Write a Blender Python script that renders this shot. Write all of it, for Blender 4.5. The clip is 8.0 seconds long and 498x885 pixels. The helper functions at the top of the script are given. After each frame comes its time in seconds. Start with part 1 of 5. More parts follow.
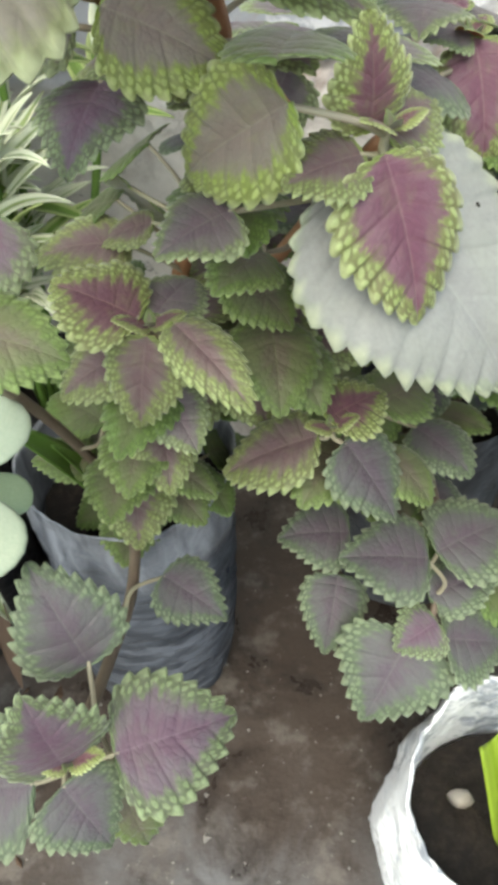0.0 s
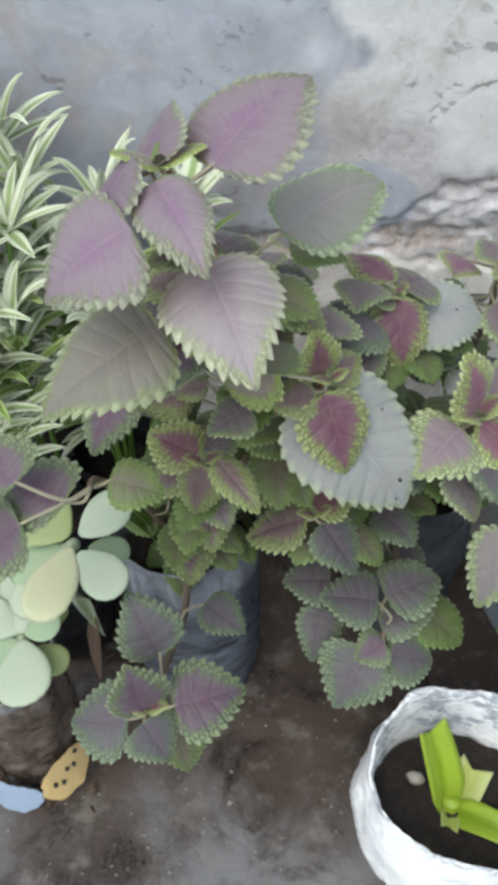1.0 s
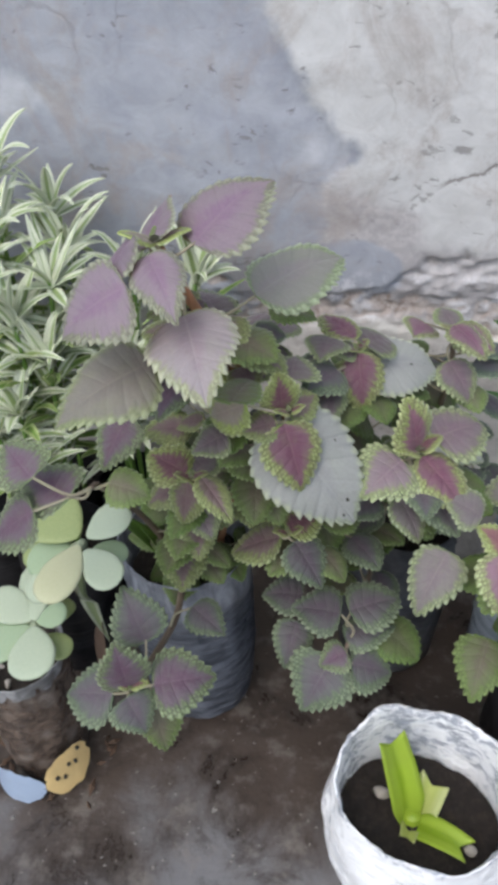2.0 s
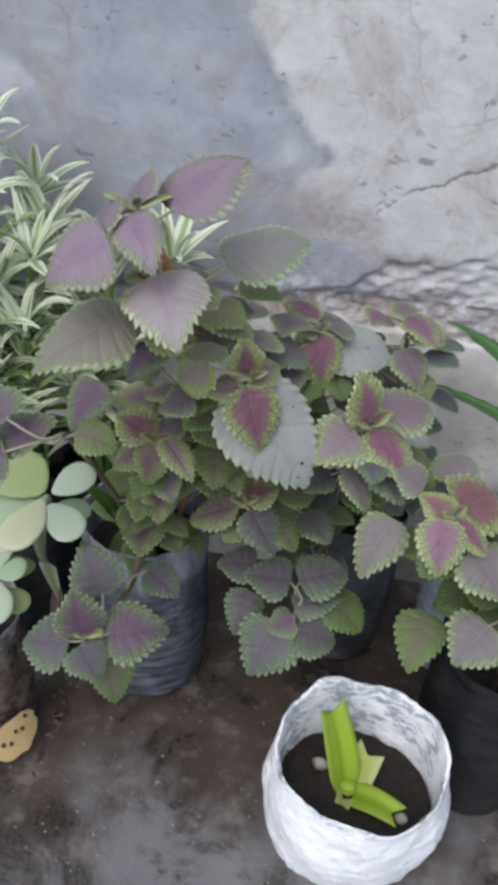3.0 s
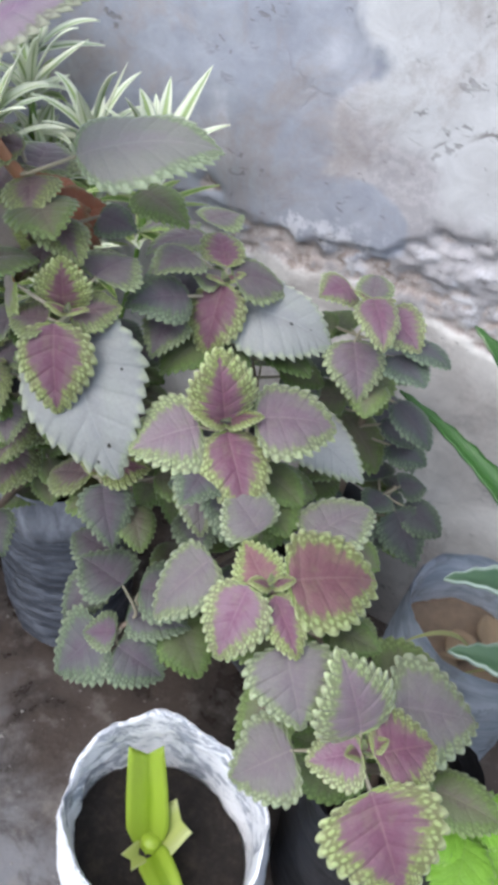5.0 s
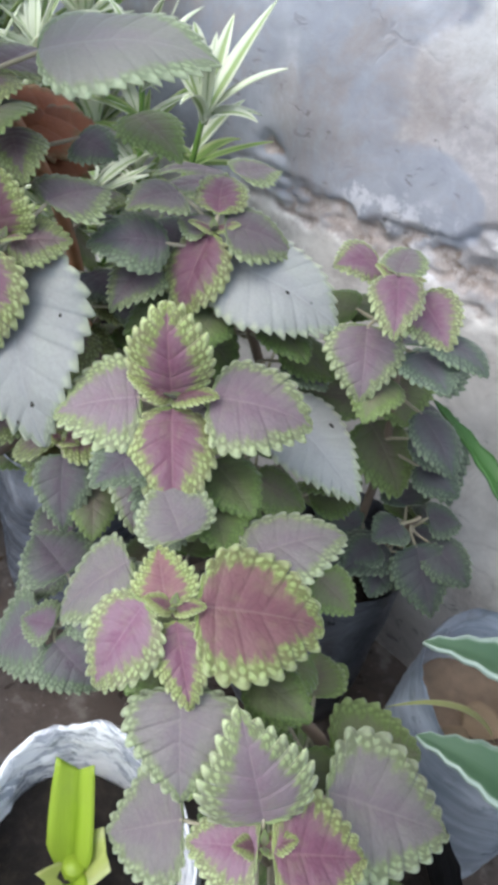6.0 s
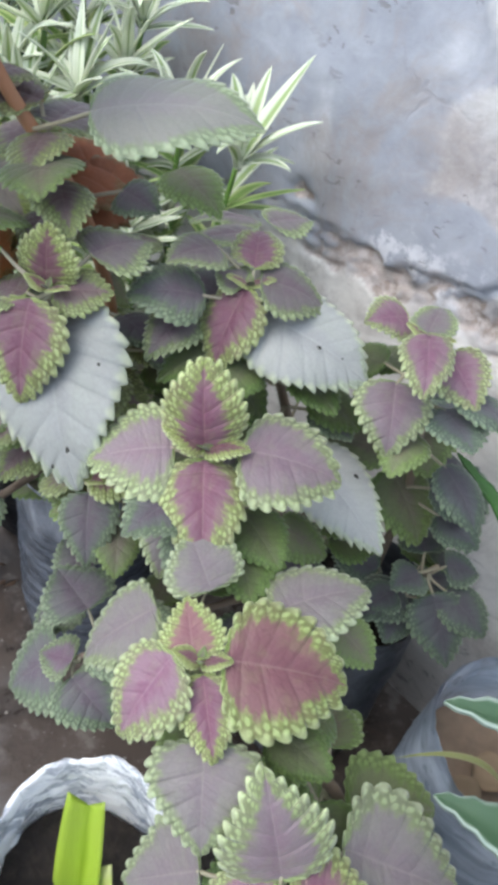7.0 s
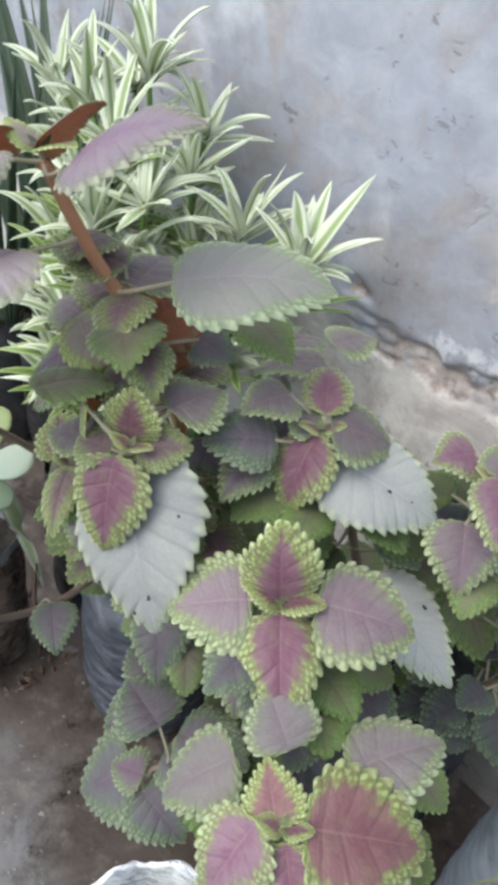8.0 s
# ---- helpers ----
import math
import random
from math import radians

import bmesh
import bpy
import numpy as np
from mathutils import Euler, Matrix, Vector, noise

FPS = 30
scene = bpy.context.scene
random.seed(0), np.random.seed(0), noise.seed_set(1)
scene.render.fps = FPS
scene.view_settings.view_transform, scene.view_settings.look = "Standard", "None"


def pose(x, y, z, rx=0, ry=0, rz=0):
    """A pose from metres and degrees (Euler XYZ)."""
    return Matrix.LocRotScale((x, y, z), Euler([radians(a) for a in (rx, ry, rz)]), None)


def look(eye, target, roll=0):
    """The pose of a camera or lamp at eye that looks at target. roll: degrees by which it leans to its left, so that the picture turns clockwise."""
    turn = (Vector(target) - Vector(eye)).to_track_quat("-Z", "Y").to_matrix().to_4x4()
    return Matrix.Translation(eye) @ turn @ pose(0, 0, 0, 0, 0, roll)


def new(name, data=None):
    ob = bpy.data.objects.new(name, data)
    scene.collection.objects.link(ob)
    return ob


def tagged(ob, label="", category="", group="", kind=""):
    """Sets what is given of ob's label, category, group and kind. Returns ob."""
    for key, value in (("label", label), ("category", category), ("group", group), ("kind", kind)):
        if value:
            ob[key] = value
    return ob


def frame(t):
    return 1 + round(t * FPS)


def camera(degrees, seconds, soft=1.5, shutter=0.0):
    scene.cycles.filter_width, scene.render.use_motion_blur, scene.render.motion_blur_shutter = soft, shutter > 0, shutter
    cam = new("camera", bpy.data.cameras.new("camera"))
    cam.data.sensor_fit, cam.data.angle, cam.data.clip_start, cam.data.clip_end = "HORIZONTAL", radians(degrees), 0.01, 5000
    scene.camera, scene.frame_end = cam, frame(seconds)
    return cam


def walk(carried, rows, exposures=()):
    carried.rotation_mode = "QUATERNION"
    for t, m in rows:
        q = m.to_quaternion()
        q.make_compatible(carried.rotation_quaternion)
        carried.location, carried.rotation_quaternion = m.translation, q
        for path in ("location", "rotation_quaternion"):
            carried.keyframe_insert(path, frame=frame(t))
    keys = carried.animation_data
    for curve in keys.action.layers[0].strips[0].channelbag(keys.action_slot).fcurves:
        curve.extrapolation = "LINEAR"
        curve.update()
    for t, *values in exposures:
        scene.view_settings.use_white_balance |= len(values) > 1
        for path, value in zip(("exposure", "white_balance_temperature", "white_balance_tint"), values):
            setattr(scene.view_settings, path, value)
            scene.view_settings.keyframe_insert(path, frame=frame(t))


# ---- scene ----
cam = camera(40.4, 8.0, soft=5.0)
ROWS = [
    (0.0, 0.0000, 0.0000, 0.6470, 45.00, -0.00, 0.00),
    (0.5, -0.0129, -0.0572, 0.7579, 46.59, 1.12, -0.69),
    (1.0, 0.0255, -0.1173, 0.8219, 47.49, 1.32, 4.22),
    (1.5, 0.0817, -0.1407, 0.8507, 49.49, 1.77, 10.38),
    (1.7, 0.0900, -0.1623, 0.8622, 50.72, 1.80, 9.45),
    (2.8, 0.0842, -0.2835, 0.8625, 56.17, -0.61, 7.82),
    (3.0, 0.0986, -0.2630, 0.8437, 54.75, -3.04, 8.40),
    (3.5, 0.1514, -0.1474, 0.8009, 50.76, -4.44, 18.24),
    (4.0, 0.1903, -0.0677, 0.7893, 48.71, -3.42, 24.79),
    (4.5, 0.2294, -0.0642, 0.7978, 48.18, -3.59, 26.46),
    (5.0, 0.2979, -0.0445, 0.7903, 48.57, -7.84, 31.12),
    (5.2, 0.3124, 0.0050, 0.7693, 47.45, -5.83, 32.67),
    (6.3, 0.3405, 0.0604, 0.7325, 46.80, -9.36, 46.53),
    (6.5, 0.3397, 0.0529, 0.7276, 46.32, -9.66, 46.58),
    (7.0, 0.3243, 0.0540, 0.7535, 48.65, -9.60, 45.97),
    (7.5, 0.2984, 0.0597, 0.7903, 51.78, -6.61, 45.01),
    (8.0, 0.2800, 0.0581, 0.8116, 50.24, -7.25, 48.58),
]
walk(cam, [(t, pose(x, y, z, rx, ry, rz)) for t, x, y, z, rx, ry, rz in ROWS],
     exposures=((0.0, 0.84, 6750, -1), (0.5, 0.43, 6050, 3), (1.0, 0.27, 6230, 2), (1.5, 0.23, 6250, 6), (3.0, 0.0, 6080, 9), (3.5, 0.09, 6100, 10), (4.0, 0.28, 6050, 11), (4.5, 0.42, 5970, 9), (5.0, 0.46, 5970, 9), (6.5, 0.66, 6000, 6), (7.0, 0.68, 6000, 6), (8.0, 0.58, 6200, 5)))

# ---- light: a shaded yard under a bright overcast sky ----
world = bpy.data.worlds.new("sky")
scene.world = world
world.use_nodes = True
wn = world.node_tree.nodes
sky = wn.new("ShaderNodeTexSky")
sky.sky_type, sky.sun_disc = "NISHITA", False
sky.sun_elevation, sky.sun_rotation = radians(54.6), radians(200)
sky.dust_density = 4.0
wn["Background"].inputs["Strength"].default_value = 0.15
world.node_tree.links.new(sky.outputs["Color"], wn["Background"].inputs["Color"])
sun = new("sun", bpy.data.lights.new("sun", "SUN"))
sun.data.energy, sun.data.angle, sun.data.color = 1.5, radians(100), (0.95, 1.0, 1.0)
sun.matrix_world = look((-0.8, -2.2, 3.3), (0, 0, 0))


# ---- materials ----
class Nodes:
    """Short hand for wiring one material."""

    def __init__(self, name):
        self.mat = bpy.data.materials.new(name)
        self.mat.use_nodes = True
        self.tree = self.mat.node_tree
        self.shader = self.tree.nodes["Principled BSDF"]
        self.out = self.tree.nodes["Material Output"]

    def add(self, kind, **props):
        node = self.tree.nodes.new(kind)
        for key, value in props.items():
            if key in ("operation", "data_type", "blend_type"):
                if key == "operation":
                    node.operation = value
                elif key == "data_type":
                    node.data_type = value
                else:
                    node.blend_type = value
        return node

    def link(self, a, b):
        if isinstance(a, (int, float)):
            b.default_value = a
        elif isinstance(a, tuple):
            b.default_value = a if len(a) == 4 or b.type == "VECTOR" else (*a, 1)
        else:
            self.tree.links.new(a, b)

    def calc(self, op, a, b=0.0, c=0.0):
        node = self.add("ShaderNodeMath", operation=op)
        for value, socket in zip((a, b, c), node.inputs):
            self.link(value, socket)
        return node.outputs[0]

    def mix(self, f, a, b, blend="MIX"):
        node = self.add("ShaderNodeMix", data_type="RGBA", blend_type=blend)
        self.link(f, node.inputs[0])
        self.link(a, node.inputs[6])
        self.link(b, node.inputs[7])
        return node.outputs[2]

    def step(self, value, low, high):
        node = self.add("ShaderNodeMapRange")
        node.interpolation_type = "SMOOTHSTEP"
        self.link(value, node.inputs[0])
        self.link(low, node.inputs[1])
        self.link(high, node.inputs[2])
        return node.outputs[0]

    def coords(self, which="Object"):
        return self.add("ShaderNodeTexCoord").outputs[which]

    def noise(self, where, scale, detail=4.0, rough=0.55, warp=0.0):
        node = self.add("ShaderNodeTexNoise")
        self.link(where, node.inputs["Vector"])
        for key, value in (("Scale", scale), ("Detail", detail), ("Roughness", rough), ("Distortion", warp)):
            node.inputs[key].default_value = value
        return node.outputs["Fac"]

    def split(self, where):
        node = self.add("ShaderNodeSeparateXYZ")
        self.link(where, node.inputs[0])
        return node.outputs

    def stretch(self, where, size):
        node = self.add("ShaderNodeMapping")
        self.link(where, node.inputs[0])
        node.inputs["Scale"].default_value = size
        return node.outputs[0]

    def bump(self, height, strength, distance):
        node = self.add("ShaderNodeBump")
        node.inputs["Strength"].default_value, node.inputs["Distance"].default_value = strength, distance
        self.link(height, node.inputs["Height"])
        return node.outputs[0]

    def random(self):
        return self.add("ShaderNodeObjectInfo").outputs["Random"]

    def done(self, colour, rough, normal=None, through_light=0.0, **more):
        self.link(colour, self.shader.inputs["Base Color"])
        self.link(rough, self.shader.inputs["Roughness"])
        if normal is not None:
            self.link(normal, self.shader.inputs["Normal"])
        for key, value in more.items():
            self.link(value, self.shader.inputs[key.replace("_", " ")])
        if through_light:
            lit = self.add("ShaderNodeBsdfTranslucent")
            self.link(colour, lit.inputs["Color"])
            both = self.add("ShaderNodeMixShader")
            both.inputs[0].default_value = through_light
            self.link(self.shader.outputs[0], both.inputs[1])
            self.link(lit.outputs[0], both.inputs[2])
            self.link(both.outputs[0], self.out.inputs["Surface"])
        return self.mat


TEETH, MANY = 12, 16


def coleus_material(name, heart, flesh, rim, edge, start=0.62, soft=0.22, vein=(0.25, 0.2, 0.16), streak=0.16, sheen=0.25, glow=0.2, teeth=TEETH):
    """A coleus leaf: coloured heart, veined flesh, a green rim and pale tooth tips. The UV runs along the leaf and across it."""
    n = Nodes(name)
    u, v, _ = n.split(n.coords("UV"))
    across = n.calc("MULTIPLY", n.calc("ABSOLUTE", n.calc("SUBTRACT", v, 0.5)), 2.0)
    where = n.coords("Object")
    blotch = n.noise(where, 5.0, 3.0)
    fine = n.noise(where, 45.0, 3.0)
    ribs = n.calc("MULTIPLY_ADD", n.calc("COSINE", n.calc("MULTIPLY", u, 2 * math.pi * teeth)), 0.5, 0.5)
    rnd = n.random()
    # how far out from the leaf's middle: an oval that ends before base and tip
    lengthwise = n.calc("POWER", n.calc("ABSOLUTE", n.calc("MULTIPLY", n.calc("SUBTRACT", u, 0.50), 1.9)), 2.4)
    m = n.calc("ADD", across, n.calc("MULTIPLY", lengthwise, 0.72))
    m = n.calc("ADD", m, n.calc("MULTIPLY", n.calc("SUBTRACT", blotch, 0.5), 0.30))
    ragged = n.calc("MULTIPLY", n.calc("SUBTRACT", n.noise(where, 22.0, 4.0, 0.7, 0.6), 0.5), streak * 1.8)
    m = n.calc("ADD", m, n.calc("MULTIPLY_ADD", n.calc("SUBTRACT", 0.5, ribs), streak * 0.9, ragged))
    # fine veins that fan out and feather the edge of the heart
    fan = n.add("ShaderNodeCombineXYZ")
    n.link(n.calc("MULTIPLY", u, teeth * 2.0), fan.inputs[0])
    n.link(n.calc("MULTIPLY", across, 1.6), fan.inputs[1])
    n.link(n.calc("MULTIPLY_ADD", rnd, 9.0, n.calc("MULTIPLY", n.step(v, 0.499, 0.501), 5.0)), fan.inputs[2])
    feather = n.noise(fan.outputs[0], 1.0, 3.0, 0.6)
    m = n.calc("ADD", m, n.calc("MULTIPLY", n.calc("SUBTRACT", feather, 0.5), streak * 3.4))
    m = n.calc("ADD", m, n.calc("MULTIPLY", n.calc("SUBTRACT", rnd, 0.5), 0.16))
    colour = n.mix(n.step(m, 0.10, 0.5), heart, flesh)
    colour = n.mix(n.step(m, start, start + soft), colour, rim)
    # rows of swollen beads between the veins of the rim
    cells = n.add("ShaderNodeTexVoronoi")
    radial = n.add("ShaderNodeCombineXYZ")
    n.link(n.calc("MULTIPLY", u, teeth * 2.0), radial.inputs[0])
    n.link(n.calc("MULTIPLY", across, 7.0), radial.inputs[1])
    n.link(n.calc("MULTIPLY", n.step(v, 0.499, 0.501), 7.0), radial.inputs[2])
    n.link(radial.outputs[0], cells.inputs["Vector"])
    cells.inputs["Scale"].default_value = 1.0
    cells.inputs["Randomness"].default_value = 0.42
    zone = n.calc("MULTIPLY", n.step(m, start + soft * 0.2, start + soft * 1.2), n.step(u, 0.06, 0.22))
    bead = n.step(cells.outputs["Distance"], 0.50, 0.26)
    inlet = n.calc("MULTIPLY", n.calc("POWER", ribs, 6.0), n.calc("MULTIPLY", n.step(m, start - 0.15, start + 0.05), n.step(across, 1.05, 0.7)))
    veined = tuple(0.40 * h + 0.26 * r for h, r in zip(heart, rim))
    colour = n.mix(n.calc("MULTIPLY", inlet, n.calc("MULTIPLY", n.noise(where, 12.0), min(1.2, streak * 7.0))), colour, veined)
    gap = n.calc("MULTIPLY", n.calc("SUBTRACT", 1.0, bead), zone)
    colour = n.mix(n.calc("MULTIPLY", gap, min(0.70, streak * 4.4)), colour, veined)
    beads = n.calc("MULTIPLY", bead, n.calc("MULTIPLY", zone, n.step(across, 0.35, 0.95)))
    colour = n.mix(n.calc("MULTIPLY", beads, 0.50), colour, edge)
    tooth = n.step(n.calc("MULTIPLY_ADD", n.calc("SUBTRACT", 1.0, ribs), 0.12, across), 0.93, 1.08)
    colour = n.mix(n.calc("MULTIPLY", tooth, 0.75), colour, edge)
    # side veins run out from the midrib to every second notch
    side = n.calc("ABSOLUTE", n.calc("COSINE", n.calc("MULTIPLY", u, math.pi * teeth / 2)))
    rib_line = n.calc("MULTIPLY", n.calc("POWER", side, 40.0), n.step(across, 0.95, 0.35))
    mid_line = n.step(across, 0.045, 0.0)
    colour = n.mix(n.calc("MAXIMUM", n.calc("MULTIPLY", rib_line, 0.10), n.calc("MULTIPLY", mid_line, 0.34)), colour, vein)
    # the flesh is puckered between a net of small veins
    net = n.add("ShaderNodeTexVoronoi")
    net.feature = "DISTANCE_TO_EDGE"
    laid = n.add("ShaderNodeCombineXYZ")
    n.link(n.calc("MULTIPLY", u, teeth * 1.5), laid.inputs[0])
    n.link(n.calc("MULTIPLY", across, 5.0), laid.inputs[1])
    n.link(n.calc("MULTIPLY", n.step(v, 0.499, 0.501), 7.0), laid.inputs[2])
    n.link(laid.outputs[0], net.inputs["Vector"])
    net.inputs["Scale"].default_value = 1.0
    crinkle = net.outputs["Distance"]
    colour = n.mix(n.calc("MULTIPLY", n.step(blotch, 0.46, 0.70), 0.30), colour, tuple(0.62 * f + 0.34 * r for f, r in zip(flesh, rim)))
    # weathering in soft blotches
    colour = n.mix(n.calc("MULTIPLY", n.step(n.noise(where, 3.2, 4.0, 0.6), 0.5, 0.8), 0.35), colour, flesh)
    wash = n.calc("MULTIPLY_ADD", fine, 0.24, n.calc("MULTIPLY_ADD", rnd, 0.28, 0.66))
    wash = n.calc("MULTIPLY_ADD", feather, 0.12, n.calc("MULTIPLY_ADD", n.step(crinkle, 0.0, 0.16), 0.03 if teeth == MANY else 0.06, wash))
    shade = n.add("ShaderNodeCombineXYZ")
    for k in range(3):
        n.link(wash, shade.inputs[k])
    colour = n.mix(1.0, colour, shade.outputs[0], "MULTIPLY")
    height = n.calc("ADD", n.calc("MULTIPLY", n.step(crinkle, 0.0, 0.22), 0.8), n.calc("MULTIPLY_ADD", fine, 0.4, n.calc("MULTIPLY", n.calc("MULTIPLY", bead, zone), 0.9)))
    height = n.calc("SUBTRACT", height, n.calc("MULTIPLY", n.calc("POWER", side, 24.0), 0.5))
    return n.done(colour, n.calc("MULTIPLY_ADD", fine, 0.25, 0.40), n.bump(height, 0.12 if teeth == MANY else 0.22, 0.0013), glow, Sheen_Weight=sheen, Sheen_Roughness=0.4, Specular_IOR_Level=0.4)


LEAF = {
    "bright": coleus_material("coleus_bright", (0.185, 0.074, 0.114), (0.22, 0.112, 0.148), (0.30, 0.39, 0.105), (0.60, 0.67, 0.34), 0.52, 0.22, (0.36, 0.22, 0.22), 0.16),
    "ruby": coleus_material("coleus_ruby", (0.138, 0.058, 0.080), (0.17, 0.092, 0.102), (0.29, 0.38, 0.095), (0.58, 0.65, 0.32), 0.44, 0.24, (0.28, 0.18, 0.15), 0.18),
    "pink": coleus_material("coleus_pink", (0.215, 0.148, 0.178), (0.23, 0.178, 0.195), (0.26, 0.335, 0.125), (0.58, 0.65, 0.38), 0.60, 0.22, (0.36, 0.30, 0.29), 0.14),
    "orchid": coleus_material("coleus_orchid", (0.20, 0.09, 0.142), (0.235, 0.14, 0.18), (0.26, 0.335, 0.11), (0.58, 0.65, 0.36), 0.60, 0.22, (0.34, 0.24, 0.27), 0.15),
    "salmon": coleus_material("coleus_salmon", (0.20, 0.085, 0.10), (0.235, 0.118, 0.122), (0.29, 0.40, 0.10), (0.60, 0.67, 0.34), 0.56, 0.2, (0.36, 0.24, 0.22), 0.16),
    "brown": coleus_material("coleus_brown", (0.146, 0.092, 0.10), (0.172, 0.130, 0.122), (0.225, 0.29, 0.085), (0.43, 0.51, 0.24), 0.48, 0.24, (0.26, 0.20, 0.17), 0.15),
    "tan": coleus_material("coleus_tan", (0.25, 0.205, 0.18), (0.265, 0.235, 0.195), (0.31, 0.42, 0.075), (0.60, 0.68, 0.32), 0.52, 0.22, (0.36, 0.34, 0.25), 0.13),
    "sage": coleus_material("coleus_sage", (0.235, 0.215, 0.19), (0.25, 0.235, 0.20), (0.25, 0.31, 0.12), (0.58, 0.64, 0.40), 0.70, 0.3, (0.32, 0.31, 0.25), 0.10, teeth=MANY),
    "dull": coleus_material("coleus_dull", (0.148, 0.108, 0.126), (0.166, 0.142, 0.145), (0.20, 0.265, 0.10), (0.46, 0.53, 0.30), 0.62, 0.24, (0.27, 0.25, 0.22), 0.12),
    # dull again but darker: shade among the lower leaves is put into the colour
    "shade_purple": coleus_material("coleus_shade_purple", (0.112, 0.086, 0.108), (0.120, 0.115, 0.119), (0.13, 0.185, 0.095), (0.32, 0.38, 0.24), 0.58, 0.24, (0.18, 0.18, 0.17), 0.12),
    "mauve": coleus_material("coleus_mauve", (0.33, 0.228, 0.33), (0.36, 0.292, 0.35), (0.29, 0.33, 0.19), (0.62, 0.65, 0.48), 0.74, 0.22, (0.42, 0.36, 0.39), 0.12, glow=0.4, teeth=MANY),
    "blush": coleus_material("coleus_blush", (0.335, 0.275, 0.305), (0.36, 0.315, 0.33), (0.33, 0.37, 0.18), (0.66, 0.68, 0.50), 0.78, 0.26, (0.50, 0.45, 0.43), 0.12, teeth=MANY),
    "grey": coleus_material("coleus_grey", (0.355, 0.358, 0.352), (0.38, 0.387, 0.37), (0.38, 0.43, 0.31), (0.64, 0.69, 0.48), 0.88, 0.2, (0.47, 0.48, 0.46), 0.08, teeth=MANY),
    "greygreen": coleus_material("coleus_grey_green", (0.275, 0.25, 0.25), (0.265, 0.26, 0.235), (0.24, 0.31, 0.16), (0.56, 0.64, 0.42), 0.78, 0.2, (0.34, 0.36, 0.30), 0.08, teeth=MANY),
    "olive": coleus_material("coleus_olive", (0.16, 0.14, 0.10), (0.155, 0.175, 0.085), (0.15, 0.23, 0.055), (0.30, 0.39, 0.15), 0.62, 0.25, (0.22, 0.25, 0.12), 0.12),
    # shade on the low leaves by the wall is put into this colour
    "dark": coleus_material("coleus_shade_slate", (0.078, 0.070, 0.086), (0.088, 0.094, 0.098), (0.092, 0.135, 0.085), (0.26, 0.33, 0.21), 0.54, 0.24, (0.13, 0.13, 0.13), 0.14),
    "plum": coleus_material("coleus_plum", (0.130, 0.074, 0.110), (0.145, 0.108, 0.134), (0.15, 0.215, 0.085), (0.38, 0.46, 0.26), 0.55, 0.24, (0.22, 0.16, 0.20), 0.15),
    "ash": coleus_material("coleus_ash", (0.205, 0.165, 0.178), (0.22, 0.195, 0.19), (0.245, 0.31, 0.13), (0.56, 0.63, 0.40), 0.64, 0.22, (0.32, 0.29, 0.26), 0.13),
    # olive again but darker: shade inside the bush is put into the colour
    "shade_green": coleus_material("coleus_shade_green", (0.10, 0.11, 0.055), (0.11, 0.14, 0.05), (0.115, 0.19, 0.04), (0.20, 0.29, 0.09), 0.62, 0.25, (0.16, 0.20, 0.08), 0.12),
    "rust": coleus_material("coleus_rust", (0.40, 0.14, 0.06), (0.36, 0.135, 0.065), (0.26, 0.15, 0.07), (0.32, 0.23, 0.12), 0.8, 0.2, (0.44, 0.25, 0.15), 0.08, 0.2, 0.45),
}
# rust underside, its colour raised to paint in light shining through the leaf
GLOWING = coleus_material("coleus_rust_backlit", (0.62, 0.235, 0.10), (0.58, 0.23, 0.10), (0.46, 0.25, 0.11), (0.52, 0.38, 0.2), 0.8, 0.2, (0.66, 0.36, 0.2), 0.08, 0.2, 0.55)
UNDER = coleus_material("coleus_underside", (0.24, 0.22, 0.18), (0.25, 0.25, 0.17), (0.26, 0.30, 0.16), (0.5, 0.55, 0.35), 0.8, 0.2, (0.34, 0.32, 0.24))


def stem_material(name, low, high):
    n = Nodes(name)
    where = n.coords()
    f = n.noise(where, 60.0)
    return n.done(n.mix(f, low, high), 0.55, n.bump(n.noise(where, 300.0), 0.3, 0.002))


def petiole_material():
    n = Nodes("coleus_petiole")
    return n.done(n.mix(n.noise(n.coords(), 40.0), (0.30, 0.24, 0.20), (0.36, 0.36, 0.22)), 0.5)


